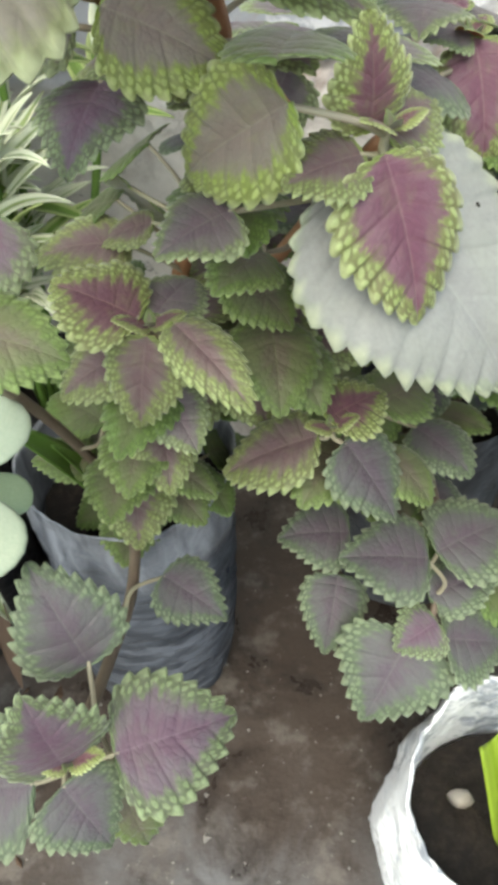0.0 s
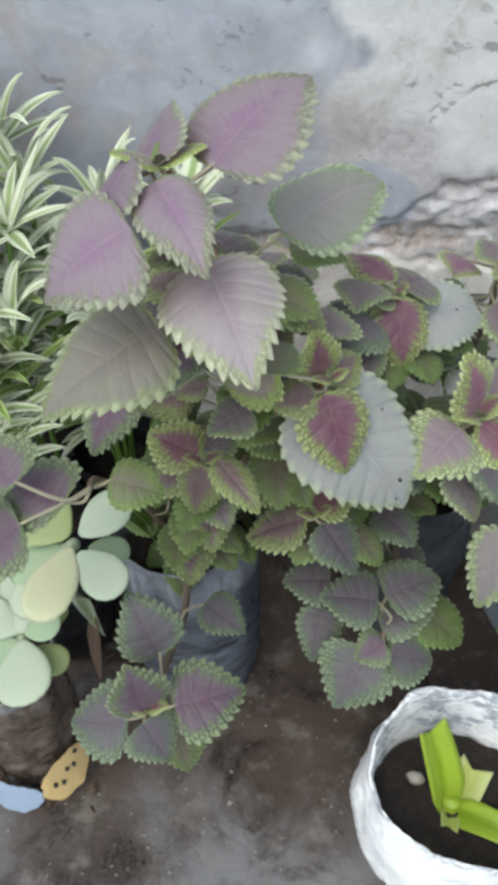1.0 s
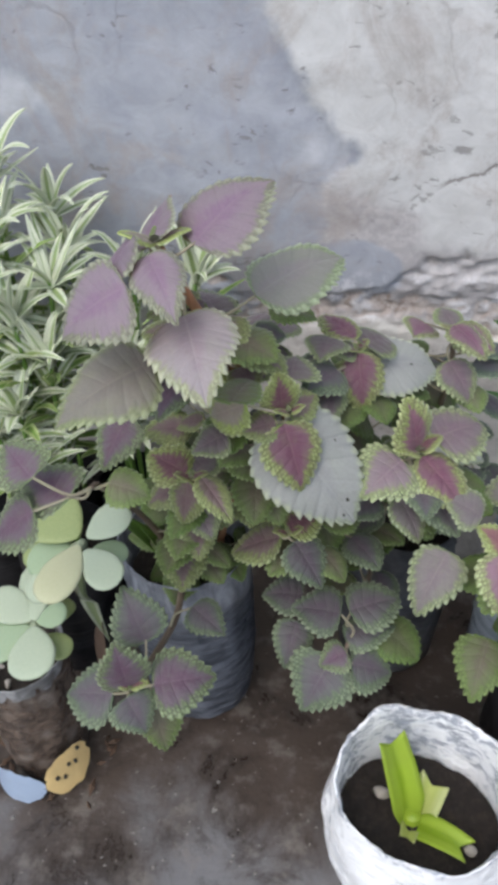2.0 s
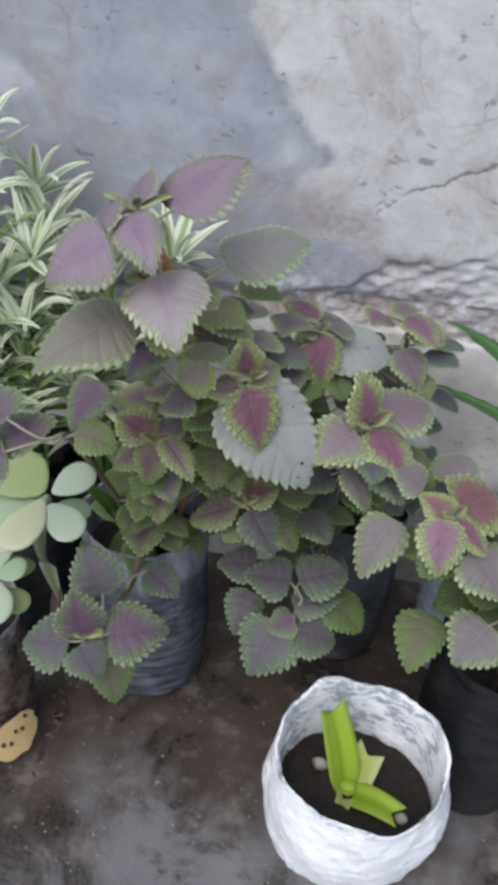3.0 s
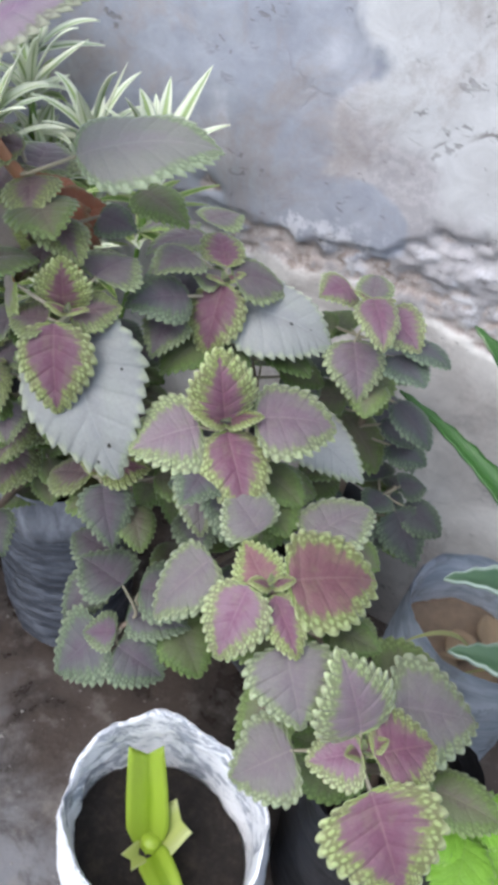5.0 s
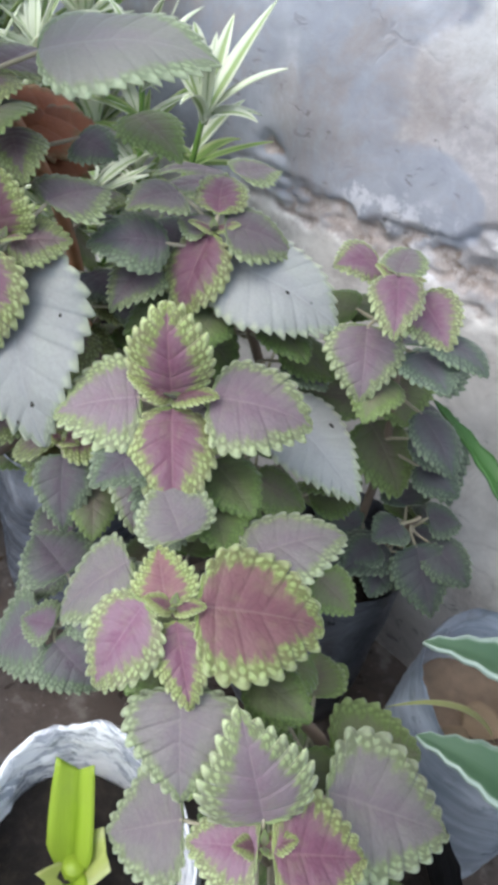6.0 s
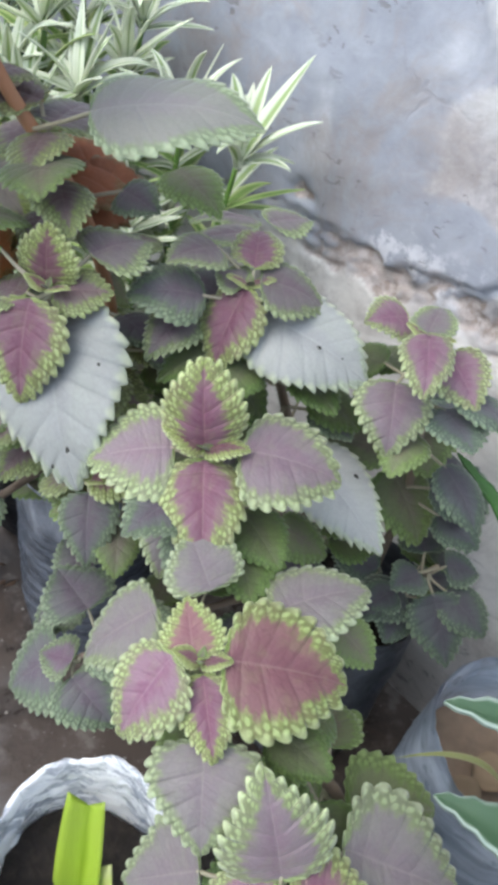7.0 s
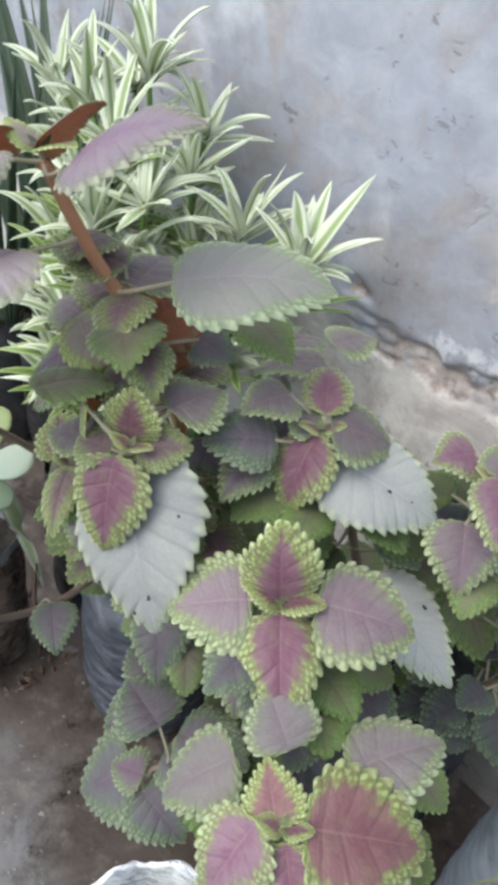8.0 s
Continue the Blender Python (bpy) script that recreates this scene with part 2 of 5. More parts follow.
def wall_material():
    """Old plaster: a damp blue-grey sheet, a pale newer coat, a broken brown seam and beige below."""
    n = Nodes("old_plaster")
    where = n.coords()
    x, y, z = n.split(where)
    big, mid, fine = n.noise(where, 3.0, 5.0), n.noise(where, 14.0, 6.0, 0.6), n.noise(where, 90.0, 5.0, 0.65)
    wander = n.calc("MULTIPLY_ADD", n.calc("SUBTRACT", mid, 0.5), 0.16, n.calc("MULTIPLY", n.calc("SUBTRACT", big, 0.5), 0.10))
    # pale coat to the right of a line that falls from the upper left
    brink = n.calc("MINIMUM", n.calc("MAXIMUM", n.calc("MULTIPLY_ADD", z, -0.9, 0.669), -0.02), n.calc("MAXIMUM", n.calc("MULTIPLY_ADD", z, 0.75, -0.43), 0.042))
    side = n.calc("ADD", n.calc("SUBTRACT", x, brink), n.calc("MULTIPLY", wander, 0.55))
    pale = n.step(side, -0.008, 0.012)
    cloud = n.noise(where, 5.5, 5.0, 0.55, 0.4)
    damp = n.mix(n.step(mid, 0.30, 0.72), (0.305, 0.318, 0.372), (0.375, 0.385, 0.43))
    damp = n.mix(n.calc("MULTIPLY", n.step(cloud, 0.56, 0.66), 0.45), damp, (0.60, 0.60, 0.63))
    damp = n.mix(n.calc("MULTIPLY", n.step(big, 0.50, 0.64), 0.45), damp, (0.28, 0.295, 0.34))
    coat = n.mix(n.step(mid, 0.30, 0.75), (0.575, 0.57, 0.575), (0.50, 0.49, 0.488))
    # worn brownish plaster close above the seam on the pale side
    worn = n.step(n.calc("ADD", n.calc("MULTIPLY_ADD", x, 0.55, z), n.calc("MULTIPLY", wander, 0.9)), 0.688, 0.650)
    coat = n.mix(n.calc("MULTIPLY", worn, 0.85), coat, n.mix(n.step(fine, 0.40, 0.62), (0.35, 0.325, 0.335), (0.45, 0.42, 0.425)))
    # a rounded damp lobe reaches down to the right
    lobe_x, lobe_z = n.calc("MULTIPLY", n.calc("SUBTRACT", x, 0.078), 15.0), n.calc("MULTIPLY", n.calc("SUBTRACT", z, 0.528), 24.0)
    lobe = n.calc("ADD", n.calc("ADD", n.calc("MULTIPLY", lobe_x, lobe_x), n.calc("MULTIPLY", lobe_z, lobe_z)), n.calc("MULTIPLY", wander, 6.0))
    pale = n.calc("MULTIPLY", pale, n.step(lobe, 0.85, 1.1))
    upper = n.mix(pale, damp, coat)
    bare = n.mix(n.step(fine, 0.35, 0.65), (0.40, 0.33, 0.295), (0.58, 0.525, 0.505))
    bare = n.mix(n.calc("MULTIPLY", n.step(n.noise(where, 34.0, 5.0, 0.65), 0.53, 0.63), 0.65), bare, (0.20, 0.14, 0.105))
    base = n.mix(n.step(mid, 0.35, 0.7), (0.68, 0.65, 0.615), (0.58, 0.55, 0.515))
    base = n.mix(n.calc("MULTIPLY", n.step(cloud, 0.50, 0.66), 0.6), base, (0.40, 0.375, 0.36))
    depth = n.step(y, 0.5838, 0.5868)
    below = n.step(n.calc("ADD", z, n.calc("MULTIPLY", wander, 0.1)), 0.475, 0.455)
    # loose white flakes along the top of the seam
    flakes = n.calc("MULTIPLY", n.step(n.noise(where, 30.0, 6.0, 0.65), 0.50, 0.60), n.calc("MULTIPLY", n.step(z, 0.540, 0.510), n.step(x, -0.02, 0.02)))
    upper = n.mix(n.calc("MULTIPLY", flakes, 0.65), upper, (0.74, 0.73, 0.76))
    colour = n.mix(below, upper, base)
    colour = n.mix(depth, colour, bare)
    # small pits and scratches that lean, thicker in places
    slanted = n.stretch(where, (46.0, 46.0, 95.0))
    pits = n.step(n.noise(slanted, 1.0, 4.0, 0.6, 0.5), 0.375, 0.325)
    pits = n.calc("MULTIPLY", pits, n.step(n.noise(where, 9.0, 3.0), 0.40, 0.58))
    # fewer, larger knocks
    knock = n.step(n.noise(n.stretch(where, (30.0, 30.0, 44.0)), 1.0, 3.0, 0.6, 0.4), 0.335, 0.285)
    pits = n.calc("MAXIMUM", pits, n.calc("MULTIPLY", knock, n.step(n.noise(where, 4.0, 3.0), 0.42, 0.52)))
    smear = n.calc("MULTIPLY", n.step(n.noise(where, 8.0, 7.0, 0.75, 0.6), 0.48, 0.66), 0.62)
    colour = n.mix(smear, colour, (0.33, 0.285, 0.265))
    # trowel marks and patchy damp at the scale of a hand
    tone = n.calc("MULTIPLY_ADD", n.noise(n.stretch(where, (30.0, 30.0, 44.0)), 1.0, 6.0, 0.7, 0.8), 0.62, 0.69)
    marks = n.add("ShaderNodeCombineXYZ")
    for k in range(3):
        n.link(tone, marks.inputs[k])
    colour = n.mix(1.0, colour, marks.outputs[0], "MULTIPLY")
    # hair cracks and trowel scars
    tile = n.add("ShaderNodeTexVoronoi")
    tile.feature = "DISTANCE_TO_EDGE"
    twist = n.add("ShaderNodeTexNoise")
    n.link(where, twist.inputs["Vector"])
    twist.inputs["Scale"].default_value, twist.inputs["Detail"].default_value = 16.0, 5.0
    slip = n.add("ShaderNodeVectorMath", operation="SCALE")
    n.link(twist.outputs["Color"], slip.inputs[0])
    slip.inputs["Scale"].default_value = 0.09
    moved = n.add("ShaderNodeVectorMath", operation="ADD")
    n.link(where, moved.inputs[0])
    n.link(slip.outputs[0], moved.inputs[1])
    n.link(moved.outputs[0], tile.inputs["Vector"])
    tile.inputs["Scale"].default_value = 6.5
    scar = n.calc("MULTIPLY", n.step(tile.outputs["Distance"], 0.020, 0.004), n.step(n.noise(where, 6.0, 3.0), 0.47, 0.60))
    colour = n.mix(n.calc("MULTIPLY", scar, 0.22), colour, (0.17, 0.15, 0.145))
    # one long crack climbs through the pale coat
    along = n.calc("ABSOLUTE", n.calc("ADD", n.calc("SUBTRACT", n.calc("MULTIPLY_ADD", x, -0.46, z), 0.5506), n.calc("MULTIPLY", n.calc("SUBTRACT", n.noise(where, 30.0, 6.0, 0.7), 0.5), 0.045)))
    split = n.calc("MULTIPLY", n.step(along, 0.0035, 0.0012), n.step(x, 0.165, 0.185))
    colour = n.mix(n.calc("MULTIPLY", split, 0.7), colour, (0.20, 0.17, 0.16))
    pits = n.calc("MAXIMUM", pits, n.calc("MULTIPLY", split, 0.6))
    colour = n.mix(n.calc("MULTIPLY", pits, 0.62), colour, (0.15, 0.135, 0.13))
    height = n.calc("ADD", n.calc("MULTIPLY", mid, 0.8), n.calc("SUBTRACT", n.calc("MULTIPLY", fine, 0.4), n.calc("MULTIPLY_ADD", pits, 0.5, n.calc("MULTIPLY", scar, 0.3))))
    return n.done(colour, n.calc("MULTIPLY_ADD", fine, 0.3, 0.5), n.bump(height, 0.28, 0.005))


def floor_material():
    n = Nodes("wet_concrete")
    where = n.coords()
    big, mid, fine = n.noise(where, 4.0, 5.0), n.noise(where, 22.0, 6.0, 0.65), n.noise(where, 105.0, 5.0, 0.7)
    patch = n.noise(where, 9.0, 6.0, 0.7, 0.5)
    y = n.split(where)[1]
    # brown dirt towards the wall; the front's paler grey has the wet sheen painted in
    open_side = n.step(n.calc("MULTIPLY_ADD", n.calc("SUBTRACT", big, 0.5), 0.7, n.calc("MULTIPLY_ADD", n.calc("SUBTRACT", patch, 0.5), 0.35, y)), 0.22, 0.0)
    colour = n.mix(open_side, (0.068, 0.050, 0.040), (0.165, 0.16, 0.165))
    colour = n.mix(n.calc("MULTIPLY", n.step(patch, 0.47, 0.60), 0.72), colour, (0.028, 0.021, 0.018))
    colour = n.mix(n.calc("MULTIPLY", n.step(mid, 0.50, 0.68), 0.6), colour, (0.20, 0.175, 0.155))
    colour = n.mix(n.calc("MULTIPLY", n.step(fine, 0.63, 0.72), 0.7), colour, (0.36, 0.335, 0.31))
    rough = n.calc("MULTIPLY_ADD", n.step(patch, 0.60, 0.45), 0.35, n.calc("MULTIPLY_ADD", mid, 0.3, 0.12))
    height = n.calc("ADD", mid, n.calc("MULTIPLY", fine, 0.5))
    return n.done(colour, rough, n.bump(height, 0.45, 0.004))


def soil_material():
    n = Nodes("potting_soil")
    where = n.coords()
    f = n.noise(where, 110.0, 6.0, 0.7)
    colour = n.mix(n.step(f, 0.4, 0.75), (0.012, 0.008, 0.006), (0.046, 0.032, 0.024))
    return n.done(colour, 0.8, n.bump(f, 0.8, 0.006))


def plastic_material(name, low, high, streak, rough=0.32, grain=(14.0, 14.0, 70.0), relief=0.4):
    """Thin grow-bag film with dirt and creases that run round it."""
    n = Nodes(name)
    where = n.coords()
    crease = n.noise(n.stretch(where, grain), 1.0, 5.0, 0.6, 0.8)
    dirt = n.noise(where, 26.0, 5.0, 0.65)
    colour = n.mix(n.step(crease, 0.35, 0.68), low, high)
    colour = n.mix(n.calc("MULTIPLY", n.step(dirt, 0.52, 0.72), 0.7), colour, streak)
    return n.done(colour, n.calc("MULTIPLY_ADD", dirt, 0.3, rough - 0.1), n.bump(crease, relief, 0.006))


def strap_material(name, middle, margin, edge_at=0.55, soft=0.12, gloss=0.4, through_light=0.2, weather=0.25):
    """A strap leaf: stripes along it."""
    n = Nodes(name)
    u, v, _ = n.split(n.coords("UV"))
    across = n.calc("MULTIPLY", n.calc("ABSOLUTE", n.calc("SUBTRACT", v, 0.5)), 2.0)
    lines = n.noise(n.stretch(n.coords("UV"), (3.0, 26.0, 1.0)), 1.0, 2.0)
    m = n.calc("ADD", across, n.calc("MULTIPLY", n.calc("SUBTRACT", lines, 0.5), 0.5))
    m = n.calc("ADD", m, n.calc("MULTIPLY", n.calc("SUBTRACT", n.random(), 0.5), 0.35))
    colour = n.mix(n.step(m, edge_at, edge_at + soft), middle, margin)
    colour = n.mix(n.calc("MULTIPLY", n.noise(n.coords(), 30.0), weather), colour, (0.30, 0.30, 0.12))
    return n.done(colour, gloss, n.bump(lines, 0.3, 0.002), through_light)


def succulent_material(name, low, high):
    n = Nodes(name)
    f = n.noise(n.coords(), 25.0)
    colour = n.mix(f, low, high)
    return n.done(colour, 0.42, n.bump(f, 0.2, 0.002), 0.12, Sheen_Weight=0.15)


def plain_material(name, colour, rough=0.5, scale=50.0, spread=0.3):
    n = Nodes(name)
    f = n.noise(n.coords(), scale, 5.0)
    dark = tuple(c * (1 - spread) for c in colour)
    return n.done(n.mix(f, dark, colour), rough, n.bump(f, 0.3, 0.003))


STEM, PETIOLE = stem_material("coleus_stem", (0.18, 0.12, 0.09), (0.22, 0.18, 0.13)), petiole_material()
RUDDY_STEM = stem_material("ruddy_stem", (0.38, 0.155, 0.075), (0.33, 0.20, 0.11))
WALL, FLOOR, SOIL = wall_material(), floor_material(), soil_material()
def filled_film():
    """Translucent grey film: dark over the soil, pale and loose above it."""
    n = Nodes("filled_film")
    where = n.coords()
    x, y, z = n.split(where)
    crease = n.noise(n.stretch(where, (16.0, 16.0, 90.0)), 1.0, 5.0, 0.6, 0.8)
    drape = n.noise(n.stretch(where, (60.0, 60.0, 16.0)), 1.0, 4.0, 0.6, 0.6)
    dirt = n.noise(where, 26.0, 5.0, 0.65)
    # both tones carry painted fold shade and highlights along creases and drapes
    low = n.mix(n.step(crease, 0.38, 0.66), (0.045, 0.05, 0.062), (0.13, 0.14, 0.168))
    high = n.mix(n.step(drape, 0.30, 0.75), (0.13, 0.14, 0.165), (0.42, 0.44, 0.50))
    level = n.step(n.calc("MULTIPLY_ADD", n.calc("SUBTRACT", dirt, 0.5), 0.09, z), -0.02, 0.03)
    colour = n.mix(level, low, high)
    return n.done(colour, n.calc("MULTIPLY_ADD", dirt, 0.25, 0.2), n.bump(n.calc("ADD", crease, drape), 0.4, 0.005))


def crinkled_film(name, low, high, share=0.40):
    """Crushed shiny film: highlights on its facets and shade in its folds are painted as colour."""
    n = Nodes(name)
    where = n.coords()
    warp = n.add("ShaderNodeVectorMath", operation="ADD")
    n.link(where, warp.inputs[0])
    bend = n.add("ShaderNodeTexNoise")
    n.link(where, bend.inputs["Vector"])
    bend.inputs["Scale"].default_value = 45.0
    gain = n.add("ShaderNodeVectorMath", operation="SCALE")
    n.link(bend.outputs["Color"], gain.inputs[0])
    gain.inputs["Scale"].default_value = 0.022
    n.link(gain.outputs[0], warp.inputs[1])
    facets = n.add("ShaderNodeTexVoronoi")
    n.link(n.stretch(warp.outputs[0], (1.0, 1.0, 1.7)), facets.inputs["Vector"])
    facets.inputs["Scale"].default_value = 75.0
    streaks = n.noise(n.stretch(warp.outputs[0], (40.0, 40.0, 110.0)), 1.0, 5.0, 0.7, 1.2)
    blotch = n.noise(where, 24.0, 4.0)
    f = n.calc("ADD", n.calc("MULTIPLY", streaks, 0.65), n.calc("MULTIPLY", blotch, 0.35))
    colour = n.mix(n.step(f, 0.60 - share * 0.3, 0.68 - share * 0.3), low, high)
    height = n.calc("ADD", n.calc("MULTIPLY", facets.outputs["Distance"], 0.8), streaks)
    return n.done(colour, n.calc("MULTIPLY_ADD", blotch, 0.3, 0.14), n.bump(height, 0.4, 0.005))


FILLED_FILM = filled_film()
TORN_FILM = plastic_material("torn_film", (0.14, 0.14, 0.14), (0.34, 0.34, 0.35), (0.10, 0.085, 0.07), 0.28, (30.0, 30.0, 30.0))
BLACK_FILM = plastic_material("black_film", (0.008, 0.008, 0.009), (0.020, 0.020, 0.023), (0.035, 0.030, 0.026), 0.38)
BLUE_FILM = plastic_material("blue_film", (0.28, 0.33, 0.40), (0.50, 0.55, 0.63), (0.17, 0.18, 0.19), 0.26)
WHITE_FILM = crinkled_film("white_film", (0.80, 0.82, 0.86), (0.94, 0.94, 0.96), 0.68)
INNER_FILM = crinkled_film("inner_film", (0.40, 0.42, 0.48), (0.92, 0.92, 0.95), 0.55)
RIBBON = strap_material("ribbon_leaf", (0.36, 0.48, 0.20), (0.84, 0.88, 0.72), 0.16, 0.2)
RIBBON_LOW = strap_material("ribbon_leaf_low", (0.20, 0.34, 0.07), (0.50, 0.60, 0.26), 0.42, 0.2)
DARK_STRAP = strap_material("dark_strap", (0.085, 0.135, 0.095), (0.11, 0.165, 0.115), 0.5, 0.3, 0.4)
PALE_STRAP = strap_material("pale_strap", (0.36, 0.44, 0.22), (0.62, 0.66, 0.50), 0.45, 0.2)
GREEN_STRAP = strap_material("green_strap", (0.10, 0.22, 0.035), (0.14, 0.28, 0.05), 0.5, 0.3, 0.35)
SPINY = strap_material("spiny_strap", (0.035, 0.12, 0.02), (0.42, 0.50, 0.32), 0.92, 0.06, 0.35, 0.1, 0.06)
FROSTED = strap_material("frosted_strap", (0.035, 0.085, 0.040), (0.29, 0.36, 0.31), 0.80, 0.25, 0.45, 0.1, 0.06)
LIME = strap_material("lime_strap", (0.27, 0.42, 0.012), (0.42, 0.58, 0.05), 0.12, 0.35, 0.3, 0.3)
CREAM = strap_material("cream_strap", (0.58, 0.64, 0.20), (0.64, 0.68, 0.32), 0.5, 0.4, 0.35, 0.3)
LIVELY = coleus_material("lively_green", (0.20, 0.40, 0.03), (0.22, 0.44, 0.035), (0.24, 0.46, 0.05), (0.34, 0.52, 0.12), 0.8, 0.2, (0.26, 0.42, 0.08))
MINT = succulent_material("mint_skin", (0.36, 0.44, 0.31), (0.49, 0.54, 0.41))
SAGE_SKIN = succulent_material("sage_skin", (0.27, 0.37, 0.22), (0.38, 0.47, 0.31))
OLIVE_SKIN = succulent_material("olive_skin", (0.24, 0.31, 0.11), (0.36, 0.41, 0.18))
CREAM_SKIN = succulent_material("cream_skin", (0.46, 0.48, 0.28), (0.56, 0.56, 0.38))
SUCCULENT_STEM = plain_material("succulent_stem", (0.36, 0.42, 0.28), 0.5)
BLUE_GLAZE = plain_material("blue_glaze", (0.36, 0.44, 0.58), 0.3)
GOLD_GLAZE = plain_material("gold_glaze", (0.66, 0.48, 0.22), 0.35)
LITTER = plain_material("brown_litter", (0.11, 0.065, 0.04), 0.8)
STONE = plain_material("pale_stone", (0.46, 0.42, 0.38), 0.7)
GRIT = plain_material("grit", (0.25, 0.23, 0.21), 0.8)
SMOKE_FILM = plastic_material("smoke_film", (0.042, 0.044, 0.050), (0.095, 0.10, 0.115), (0.045, 0.040, 0.036), 0.28, (20.0, 20.0, 30.0))
DRY_BROWN = plain_material("dry_brown", (0.13, 0.085, 0.06), 0.7)
SOIL_FILM = plastic_material("soil_film", (0.055, 0.040, 0.032), (0.15, 0.11, 0.085), (0.30, 0.26, 0.23), 0.22, (60.0, 60.0, 60.0), 0.5)
DRY_SOIL = plain_material("dry_soil", (0.30, 0.22, 0.155), 0.9, 70.0, 0.6)
DRY = plain_material("dry_leaf", (0.30, 0.22, 0.14), 0.8)
BLADE = strap_material("grass_blade", (0.40, 0.44, 0.16), (0.46, 0.48, 0.22))
SPECK = plain_material("dark_paint", (0.02, 0.018, 0.016), 0.5)
HOLE = plain_material("leaf_hole", (0.03, 0.028, 0.022), 0.8)


# ---- builders ----
def mesh(name, verts, faces, material, smooth=True, uvs=None):
    data = bpy.data.meshes.new(name)
    data.from_pydata([tuple(v) for v in verts], [], faces)
    if uvs is not None:
        layer = data.uv_layers.new(name="UVMap")
        loops = np.empty(len(data.loops), dtype=np.int32)
        data.loops.foreach_get("vertex_index", loops)
        layer.data.foreach_set("uv", np.asarray(uvs, dtype=np.float32)[loops].ravel())
    data.materials.append(material)
    if smooth:
        data.shade_smooth()
    return data


def thing(name, place, label, category, group="", kind=""):
    ob = new(name)
    ob.location = place
    ob.empty_display_size = 0.02
    return tagged(ob, label, category, group, kind)


def part(name, data, parent, m=None, label=""):
    """Links a mesh given in world metres (or placed by m) under a thing."""
    ob = new(name, data)
    ob.parent = parent
    home = parent.location.copy() if parent.parent is None else parent.location + parent.parent.location
    ob.matrix_basis = Matrix.Translation(-home) @ (m if m is not None else Matrix.Identity(4))
    return tagged(ob, label) if label else ob


def sub_part(name, data, parent, m):
    """Links a mesh given in world metres under a part that m has placed."""
    ob = new(name, data)
    ob.parent = parent
    ob.matrix_parent_inverse = m.inverted()
    return ob


def tube_mesh(name, points, radii, material, sides=7):
    """A tapered tube through points, rounded by a Catmull-Rom curve."""
    pts = [Vector(p) for p in points]
    path, widths = [], []
    for k in range(len(pts) - 1):
        a, b, c, d = pts[max(k - 1, 0)], pts[k], pts[k + 1], pts[min(k + 2, len(pts) - 1)]
        for s in range(5):
            f = s / 5
            path.append(0.5 * ((2 * b) + (c - a) * f + (2 * a - 5 * b + 4 * c - d) * f * f + (3 * b - a - 3 * c + d) * f ** 3))
            widths.append(radii[0] + (radii[1] - radii[0]) * (k + f) / (len(pts) - 1))
    path.append(pts[-1])
    widths.append(radii[1])
    verts, faces = [], []
    side = Vector((1, 0, 0))
    for k, p in enumerate(path):
        ahead = (path[min(k + 1, len(path) - 1)] - path[max(k - 1, 0)]).normalized()
        side = (side - ahead * side.dot(ahead)).normalized()
        up = ahead.cross(side)
        for s in range(sides):
            a = 2 * math.pi * s / sides
            verts.append(p + (side * math.cos(a) + up * math.sin(a)) * widths[k])
    for k in range(len(path) - 1):
        for s in range(sides):
            r = (s + 1) % sides
            faces.append((k * sides + s, k * sides + r, (k + 1) * sides + r, (k + 1) * sides + s))
    faces.append(tuple(range(sides - 1, -1, -1)))
    faces.append(tuple((len(path) - 1) * sides + s for s in range(sides)))
    return mesh(name, verts, faces, material)


